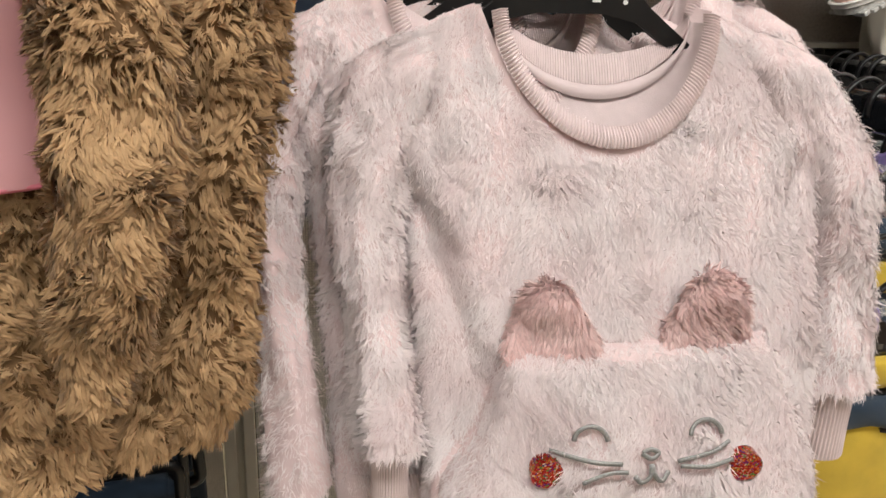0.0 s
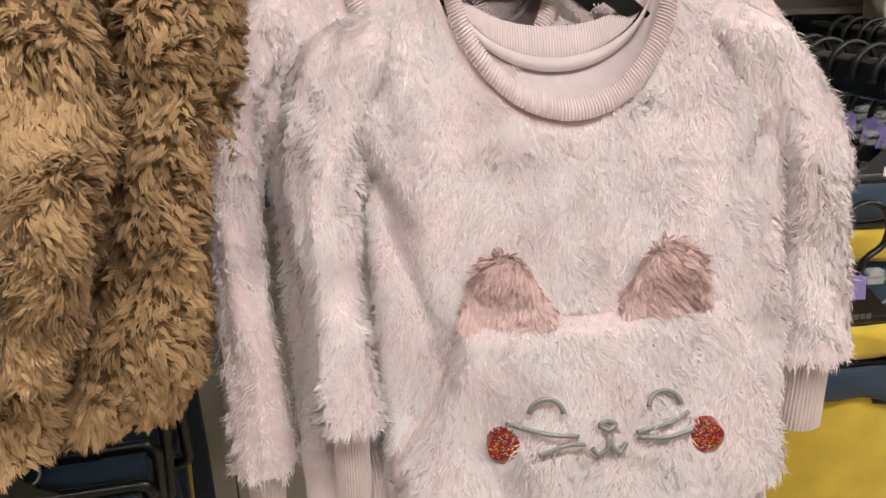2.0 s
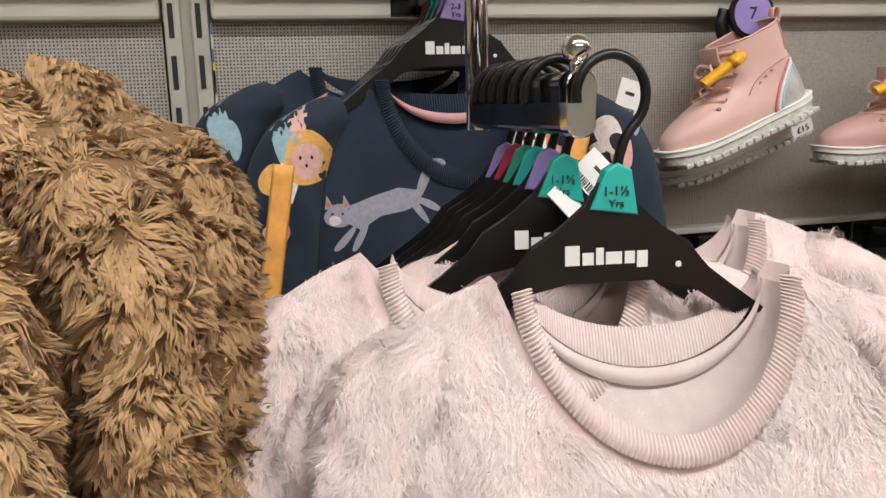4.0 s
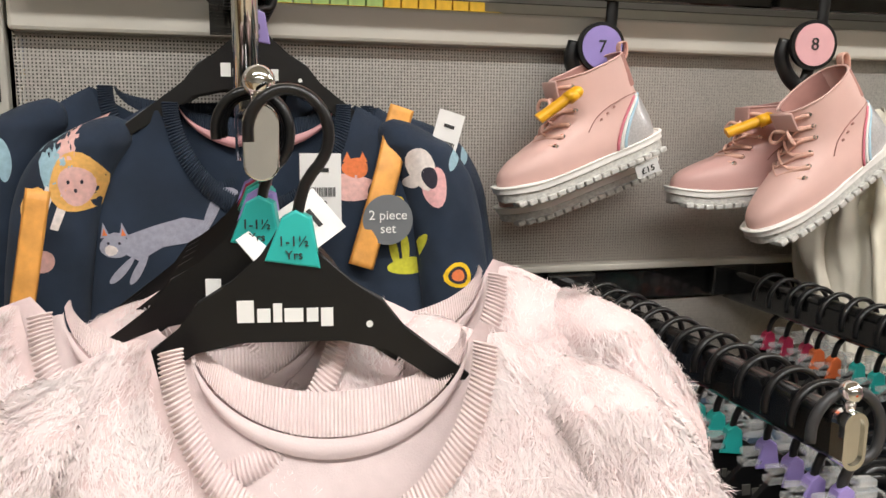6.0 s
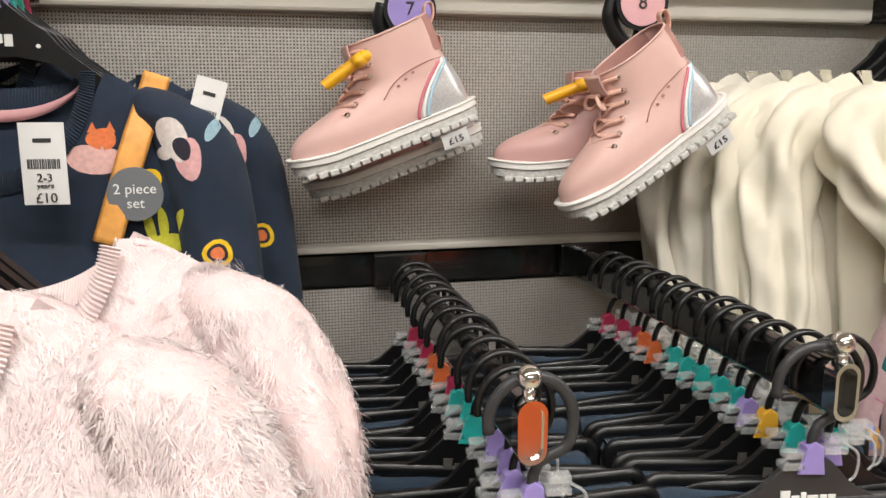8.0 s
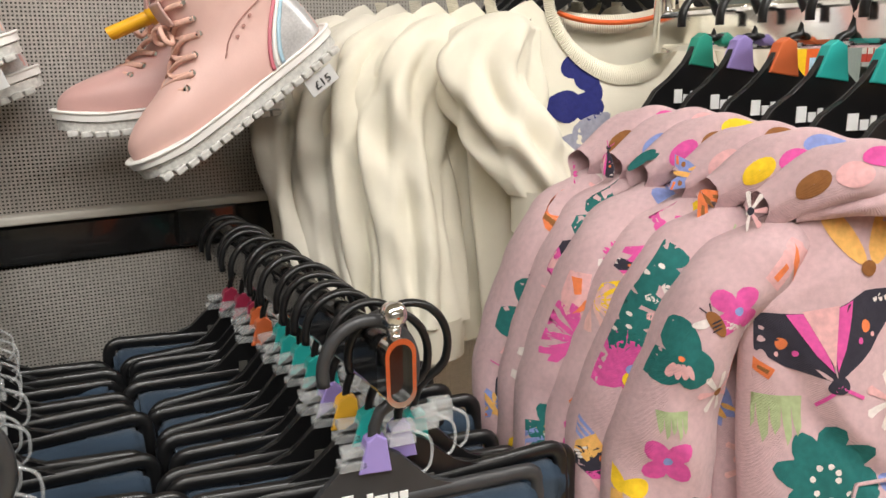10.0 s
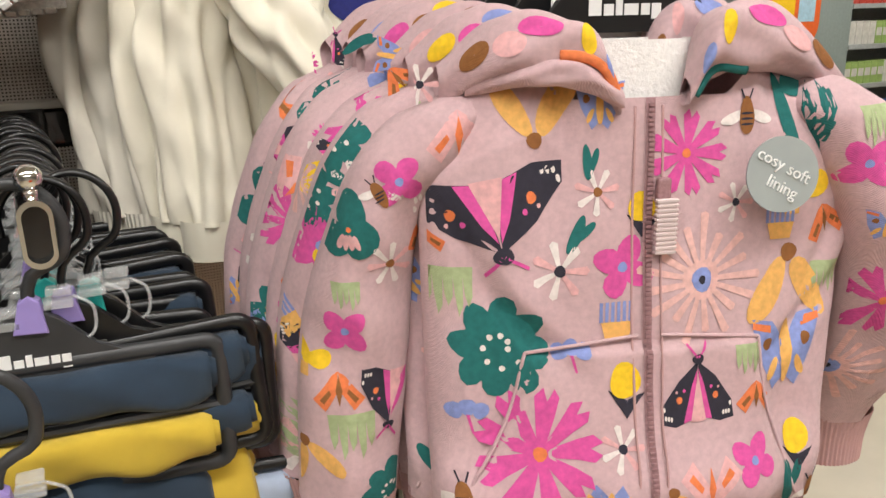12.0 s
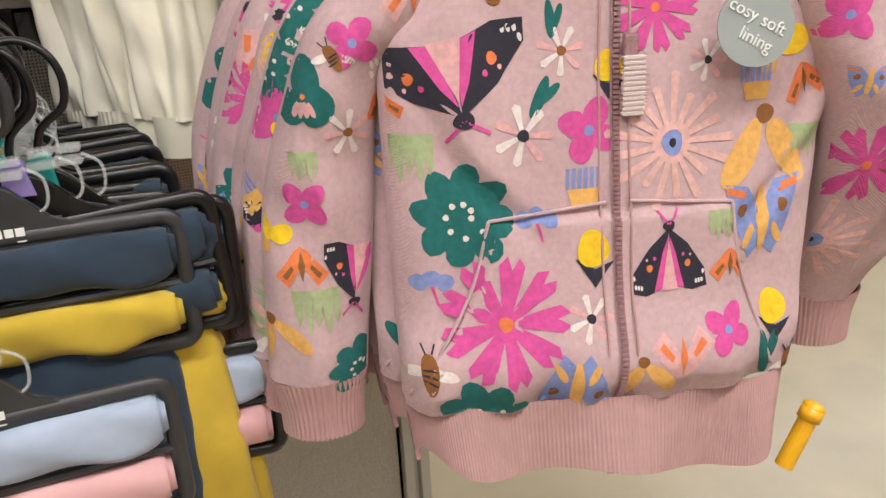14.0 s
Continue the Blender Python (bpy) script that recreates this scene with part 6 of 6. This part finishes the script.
def hoodie(m, label, variant=0):
    s = empty("floral_hoodie", m, label, "hoodie", "floral hoodies")
    def yc(z, d):
        return -0.022 - 0.17 * max(0, -z) + d
    keys = [(z, l, r, d, yc(z, d)) for z, l, r, d in ((-0.306, -0.156, 0.112, 0.030), (-0.24, -0.156, 0.124, 0.034), (-0.17, -0.156, 0.132, 0.034), (-0.08, -0.156, 0.145, 0.030), (-0.01, -0.160, 0.150, 0.022))]
    def top(x, front):
        ax = np.abs(x + 0.012)
        return np.where(ax < 0.05, -0.030 + 0.0 * ax, np.where(ax < 0.07, -0.030 + (ax - 0.05) * 1.0, -0.010 - 0.045 * np.clip((ax - 0.07) / 0.085, 0, 1) ** 1.5))
    def pocket(x, z):
        """The pouch pocket stands off the front, open at its slanting sides; the cloth bags out over the hem and sinks at the armholes."""
        le = np.interp(z, [-0.30, -0.262, -0.225, -0.184], [-0.152, -0.130, -0.108, -0.096])
        re = np.interp(z, [-0.30, -0.262, -0.225, -0.184], [0.094, 0.079, 0.067, 0.061])
        side = np.clip(np.minimum(x - le, re - x) / 0.005, 0, 1)
        out = -0.007 * side * np.clip((-0.183 - z) / 0.005, 0, 1) * np.clip((z + 0.31) / 0.02, 0, 1)
        out = out - 0.010 * np.exp(-((z + 0.275) / 0.022) ** 2)
        for ax, az, turn in ((-0.128, -0.120, 0.55), (0.118, -0.125, -0.5), (-0.100, -0.165, 0.8), (0.100, -0.175, -0.9)):
            u, w = (x - ax) * math.cos(turn) + (z - az) * math.sin(turn), (z - az) * math.cos(turn) - (x - ax) * math.sin(turn)
            out = out + 0.007 * np.exp(-(u / 0.007) ** 2 - (w / 0.045) ** 2) - 0.004 * np.exp(-((u - 0.014) / 0.009) ** 2 - (w / 0.045) ** 2)
        return out
    trunk = Body(keys, top, 0.0045, 0.4 + variant, neck=0.06, drape=0.0034, relief=pocket)
    cloth("body", trunk, "mauve", s, 60 if variant else 130, 110 if variant else 260)
    left = Sleeve([(-0.116, 0.006, -0.022, 0.028, 0.020), (-0.155, 0.003, -0.060, 0.035, 0.030), (-0.184, 0.006, -0.110, 0.031, 0.032), (-0.200, 0.004, -0.184, 0.037, 0.030), (-0.211, -0.008, -0.296, 0.034, 0.028)], 0.0035, 0.9)
    right = Sleeve([(0.112, -0.006, -0.020, 0.036, 0.03), (0.138, -0.016, -0.070, 0.034, 0.032), (0.166, -0.018, -0.135, 0.032, 0.032), (0.190, 0.012, -0.225, 0.040, 0.032), (0.190, 0.046, -0.300, 0.034, 0.026)], 0.0035, 2.2)
    for surf in (left, right):
        sl = cloth("sleeve", surf, "mauve", s, 50, 40)
        c = surf.p[-1]
        rows = [[(c[0] + c[3] * w * math.cos(a), c[1] - c[4] * w * math.sin(a), z) for a in np.linspace(-0.3, 5.9, 13)] for w, z in ((1.0, c[2] + 0.003), (0.86, c[2] - 0.020), (0.84, c[2] - 0.042))]
        ribbed("cuff", rows, "mauve_rib", sl, 50, 0.0008, 300, "ribbed mauve cuff")
    hem = [[((-0.022) + 0.134 * w * math.cos(a), yc(z, 0.030) - 0.030 * math.sin(a) + k * math.sin(7 * a + 0.6), z - 0.010 * k / 0.006 * math.cos(a) + 0.6 * k * math.sin(5 * a)) for a in np.linspace(3.4, -0.3, 27)] for w, z, k in ((1.0, -0.303, 0.002), (0.98, -0.330, 0.005), (0.96, -0.356, 0.008))]
    ribbed("hem_band", hem, "mauve_rib", s, 170, 0.00035, 1020, "ribbed mauve hem band")
    # pocket edges
    def on(x, z, d=0.002):
        return (x, float(trunk.front(np.array(x), np.array(z))) - d, z)
    for pts in ([(-0.096, -0.184), (-0.06, -0.181), (-0.022, -0.178)], [(-0.008, -0.177), (0.03, -0.181), (0.060, -0.184)], [(-0.096, -0.184), (-0.108, -0.225), (-0.130, -0.262), (-0.152, -0.295)], [(0.060, -0.184), (0.066, -0.225), (0.078, -0.262), (0.092, -0.298)]):
        swept("pocket_edge", smooth_path([on(x, z) for x, z in pts], 30), 0.0012, "mauve", s, 0.0014, 8)
    # zip: tape, teeth, puller
    zx = lambda z: -0.013 - 0.006 * (z + 0.03) / -0.3
    g = [[(zx(z) + w, float(trunk.front(np.array(zx(z)), np.array(z))) - 0.0012 - 0.0005 * (abs(w) < 0.003), z) for w in (-0.0030, -0.0012, 0.0012, 0.0030)] for z in np.linspace(-0.03, -0.366, 60)]
    for row in g[52:]:
        for i in range(4):
            row[i] = (row[i][0], row[i][1] - 0.002, row[i][2])
    link("zip_tape", mesh_of("zip_tape", np.array(g).reshape(-1, 3), grid_faces(60, 4, False)), "zip_metal", s, "dark pink zip")
    bm = bmesh.new()
    for i in range(110):
        z = -0.034 - 0.003 * i
        y = float(trunk.front(np.array(zx(z)), np.array(z))) - 0.0028
        box(bm, zx(z) - 0.0018, zx(z) + 0.0018, y - 0.0008, y + 0.0008, z - 0.0009, z + 0.0009)
    teeth = part("zip_teeth", bm, "zip_metal", s)
    teeth["kind"] = "stuff"
    for w in (-0.0095, 0.0085):
        swept("zip_seam", smooth_path([on(zx(z) + w, z, 0.0006) for z in np.linspace(-0.035, -0.30, 9)], 40), 0.0009, "mauve_rib", s, seg=6)
    px, py = -0.006, float(trunk.front(np.array(-0.006), np.array(-0.1))) - 0.006
    slider = part("zip_slider", box(bmesh.new(), px - 0.005, px + 0.004, py, py + 0.006, -0.092, -0.078, 0.0015), "zip_metal", s)
    bm = box(bmesh.new(), px - 0.0062, px + 0.0068, py - 0.004, py - 0.001, -0.126, -0.090, 0.001)
    for i in range(12):
        box(bm, px - 0.0066, px + 0.0072, py - 0.0046, py - 0.0004, -0.125 + 0.003 * i, -0.1235 + 0.003 * i)
    part("puller", bm, "pink_tape", slider, "woven pale pink zip puller")["kind"] = "stuff"
    # hood folded to both sides, with bindings and a fleece lining
    lobes = ([(-0.140, 0.012, -0.024, 0.014), (-0.105, -0.006, -0.002, 0.020), (-0.072, -0.016, 0.000, 0.019), (-0.048, -0.022, -0.006, 0.016), (-0.034, -0.029, -0.034, 0.007)],
             [(-0.125, -0.004, -0.022, 0.006), (-0.092, -0.022, -0.014, 0.008), (-0.060, -0.032, -0.015, 0.008), (-0.034, -0.035, -0.030, 0.006)],
             [(0.135, 0.012, -0.032, 0.012), (0.088, -0.006, -0.004, 0.019), (0.046, -0.018, 0.004, 0.021), (0.022, -0.025, -0.002, 0.018), (0.008, -0.031, -0.028, 0.008)])
    for k, (lobe, binding) in enumerate(zip(lobes, ("print_orange", "", "print_teal"))):
        q = smooth_path(lobe, 48)

        def skin(t, ang, off, q=q):
            i = np.clip(t, 0, 1) * 47
            c = np.stack([np.interp(i, np.arange(48), q[:, j]) for j in range(4)], -1)
            r = c[..., 3] * (1 + 0.09 * np.sin(3 * ang + 9 * t) + 0.07 * np.sin(5 * ang - 14 * t)) + off
            return c[..., :3] + np.stack([0 * r, -0.95 * r * np.cos(ang), r * np.sin(ang)], -1)
        t, ang = np.meshgrid(np.linspace(0, 1, 48), np.linspace(0, 2 * np.pi, 28, endpoint=False), indexing="ij")
        hood = link("hood", mesh_of("hood", skin(t, ang, 0).reshape(-1, 3), grid_faces(48, 28, True)), "mauve", s, "mauve hood folded to the side")
        if binding:
            e = np.linspace(0.5, 0.93, 20)
            swept("binding", skin(e, np.full(20, -0.9 if k else -0.2), 0.0), 0.0034, binding, hood, 0.0020, 8, label="scalloped teal binding" if k else "orange binding")
        if k == 1:
            continue
        spots = (("print_magenta", 0.42, 0.75, 0.10, 0.35), ("print_yellow", 0.66, 0.45, 0.05, 0.5), ("print_blue", 0.84, 0.2, 0.06, 0.4), ("print_rose", 0.28, 0.3, 0.07, 0.4), ("print_brown", 0.14, 0.4, 0.06, 0.4))
        for j, (_, tc, ac, st, sa) in enumerate(spots):
            col = spots[(j + 2 * variant) % 5][0]
            w = np.linspace(0, 2 * np.pi, 18, endpoint=False)
            rings = [skin(tc + st * f * np.cos(w), ac + sa * f * np.sin(w), 0.0006) for f in (0.02, 0.5, 1.0)]
            link("print_spot", mesh_of("print_spot", np.vstack(rings), grid_faces(3, 18, True)), col, hood)
    def lining(a, v):
        return np.stack([-0.012 + 0.036 * np.cos(a), -0.002 - 0.016 * np.sin(a), 0.004 - 0.055 * v], -1)
    v, a = np.meshgrid(np.linspace(0, 1, 12), np.linspace(0, 2 * np.pi, 24, endpoint=False), indexing="ij")
    link("fleece_lining", mesh_of("fleece_lining", lining(a, v).reshape(-1, 3), grid_faces(12, 24, True)), "fleece", s, "white fleece lining")
    p = Print([left, right, trunk], COLOURS)
    kinds = [q[0] for q in MOTIFS]
    for i, (kind, x, z, size, turn) in enumerate(MOTIFS):
        if variant:
            kind, x, z, turn = kinds[(i + 11 * variant) % len(kinds)], x + 0.012 * math.sin(5 * i + variant), z + 0.012 * math.cos(3 * i + variant), turn + 40 * variant
            size = min(size, 0.03)
        motif(p, kind, x, z, size, turn)
    if variant:
        for i in range(7):
            z = -0.055 - 0.036 * i
            motif(p, ("petals", "daisy", "tealbud", "yellow", "moth", "bigflower", "wings", "redmoth", "white")[(i * 2 + 5 * variant) % 9], -0.180 - 0.010 * i / 2 + 0.014 * (-1) ** (i + variant), z, 0.025, 30 * i)
    p.build(s, "printed moths, flowers, leaves and bees")
    return s


first = hoodie(pose(1.195, 0.470, 1.280, 0, 0, -20), "mauve zip hoodie printed with moths and flowers")
st = empty("round_sticker", pose(1.2375, 0.3985, 1.203, -9, 5, -22), "round grey sticker on the floral hoodie", "sticker", "round stickers")
part("disc", cyl(bmesh.new(), (0, 0.0006, 0), (0, -0.0006, 0), 0.0235, 36), "sticker_grey", st)
lettering("cosy soft", 0.0105, 0, -0.0012, 0.005, "white_print", st, -24)
lettering("lining", 0.0105, 0.0, -0.0012, -0.008, "white_print", st, -24)
for i, (dx, dy, dz, yaw) in enumerate(((0.0, 0.045, 0.004, -17), (0.004, 0.085, 0.006, -13), (0.0, 0.125, 0.010, -9), (0.004, 0.165, 0.012, -5), (0.0, 0.205, 0.012, -2))):
    hoodie(pose(1.195 + dx, 0.470 + dy, 1.280 + dz, 0, 0, yaw), "mauve printed zip hoodie hanging behind another hoodie", i + 1)
for i, tab in enumerate(("amber", "teal", "teal", "orange", "purple", "green")):
    top_hanger("clothes_hanger", pose(1.190, 0.492 + 0.042 * i, 1.300 + 0.003 * i, 0, 0, -20 + 3.5 * i), tab, ("1½-2", "Yrs") if i == 0 else None, 1.375 + 0.0245 - 1.300 - 0.003 * i, "black plastic hanger with a " + tab + " size tab")
tagob = empty("security_tag", pose(1.308, 0.385, 0.908, 0, 25, -10), "yellow plastic security tag at a hoodie hem", "security tag")
part("pin_body", cyl(bmesh.new(), (0, 0, -0.03), (0, 0, 0.012), 0.0068, 18), "yellow_tag", tagob)
bm = cyl(bmesh.new(), (0, 0, 0.010), (0, 0, 0.020), 0.0085, 18)
ball(bm, (0, 0, 0.020), 0.0085, 1, 1, 0.5)
part("pin_head", bm, "yellow_tag", tagob, smooth=True)


# ---- the shop beyond ----
PRODUCT = []
for i, c in enumerate(((0.75, 0.45, 0.02), (0.08, 0.25, 0.08), (0.55, 0.07, 0.05), (0.70, 0.68, 0.62), (0.10, 0.16, 0.40), (0.35, 0.50, 0.15))):
    M["product_%d" % i] = mat("product_pack", c, 0.4, var=0.15, scale=20)
    PRODUCT.append("product_%d" % i)


def bottle(m, material, h):
    b = empty("bottle", m, "small coloured bottle standing on a shop shelf", "bottle", "shelf bottles")
    prof = [(0, 0.0), (0.028, 0.0), (0.03, 0.01), (0.03, h * 0.6), (0.024, h * 0.72), (0.011, h * 0.8), (0.011, h * 0.86)]
    a = np.arange(14) * 2 * np.pi / 14
    v = np.vstack([np.stack([r * np.cos(a), r * np.sin(a), np.full(14, z)], 1) for r, z in prof])
    link("flask", mesh_of("flask", v, grid_faces(len(prof), 14, True)), material, b)
    part("cap", cyl(bmesh.new(), (0, 0, h * 0.85), (0, 0, h), 0.014, 12), "product_3", b)
    return b


def carton(m, material, w, h):
    b = empty("carton", m, "small printed carton standing on a shop shelf", "carton", "shelf cartons")
    boxed("box", (-w / 2, w / 2, -0.04, 0.04, 0, h), material, b, 0.002)
    boxed("label_band", (-w / 2 + 0.006, w / 2 - 0.006, -0.0415, -0.0401, h * 0.35, h * 0.7), "product_3", b)
    return b


def gondola(x0, x1, y, seed, yaw_front=-1):
    g = empty("shop_shelving", pose(0, y, 0), "grey shop shelving filled with small packs", "shelving", "shop shelving")
    boxed("back_panel", (x0, x1, 0.38, 0.42, 0, 2.1), "shelf_grey", g)
    boxed("plinth", (x0, x1, -0.02, 0.38, 0, 0.16), "shelf_grey", g, 0.01)
    rng = random.Random(seed)
    made = {}
    for z in (0.18, 0.55, 0.9, 1.25, 1.6, 1.95):
        boxed("shelf", (x0, x1, 0.0, 0.38, z - 0.02, z), "shelf_grey", g, 0.003)
        boxed("price_rail", (x0, x1, -0.012, 0.0, z - 0.04, z), "sign_yellow" if z > 1.5 else "shelf_grey", g, 0.002)
        x = x0 + 0.08
        while x < x1 - 0.08:
            col = rng.choice(PRODUCT)
            n = rng.randint(3, 6)
            kind = rng.random() < 0.5
            for i in range(n):
                if x > x1 - 0.06:
                    break
                m = pose(x, y + 0.07, z)
                key = (col, kind)
                if key in made:
                    copy_thing(made[key], m)
                else:
                    made[key] = bottle(m, col, 0.19) if kind else carton(m, col, 0.085, 0.2)
                x += 0.068 if kind else 0.094
    for i in range(int((x1 - x0) / 0.55)):
        t = boxed("price_card", (x0 + 0.2 + 0.55 * i, x0 + 0.34 + 0.55 * i, -0.016, -0.012, 1.44 + 0.35 * (i % 2), 1.55 + 0.35 * (i % 2)), "sign_yellow", g, 0, "yellow price card")
    return g


gondola(7.42, 11.5, 4.75, 3)
pillar = empty("shop_pillar", pose(0, 4.7, 0), "grey-green shop end panel with price signs", "end panel")
boxed("panel", (6.0, 7.36, 0, 0.4, 0, 2.6), "pillar_green", pillar, 0.01)
sign = part("price_sign", plate(bmesh.new(), rounded_rect(6.30, 6.92, 0.9, 1.62, 0.2), -0.012, -0.004, 0.002), "sign_orange", pillar, "rounded orange price sign")
boxed("sign_label", (6.33, 6.6, -0.016, -0.0125, 0.98, 1.4), "sign_yellow", sign)
boxed("sign_note", (6.65, 6.85, -0.016, -0.0125, 1.12, 1.3), "stripe_blue", sign)
gondola(-1.6, 1.7, 4.4, 8)
# unseen red bin, added to give the chrome end caps their red reflection
board = empty("promo_bin", pose(1.55, -1.75, 0.0), "low red bin added unseen for the chrome reflections", "display bin")
boxed("front", (-0.55, 0.55, -0.02, 0.0, 0.04, 0.72), "sign_orange", board, 0.004)
boxed("back", (-0.55, 0.55, -0.62, -0.60, 0.04, 0.72), "sign_orange", board, 0.004)
boxed("end_panel", (-0.55, -0.53, -0.60, -0.02, 0.04, 0.72), "sign_orange", board, 0.004)
boxed("end_panel", (0.53, 0.55, -0.60, -0.02, 0.04, 0.72), "sign_orange", board, 0.004)
boxed("base", (-0.55, 0.55, -0.62, 0.0, 0.0, 0.04), "shelf_grey", board, 0.004)
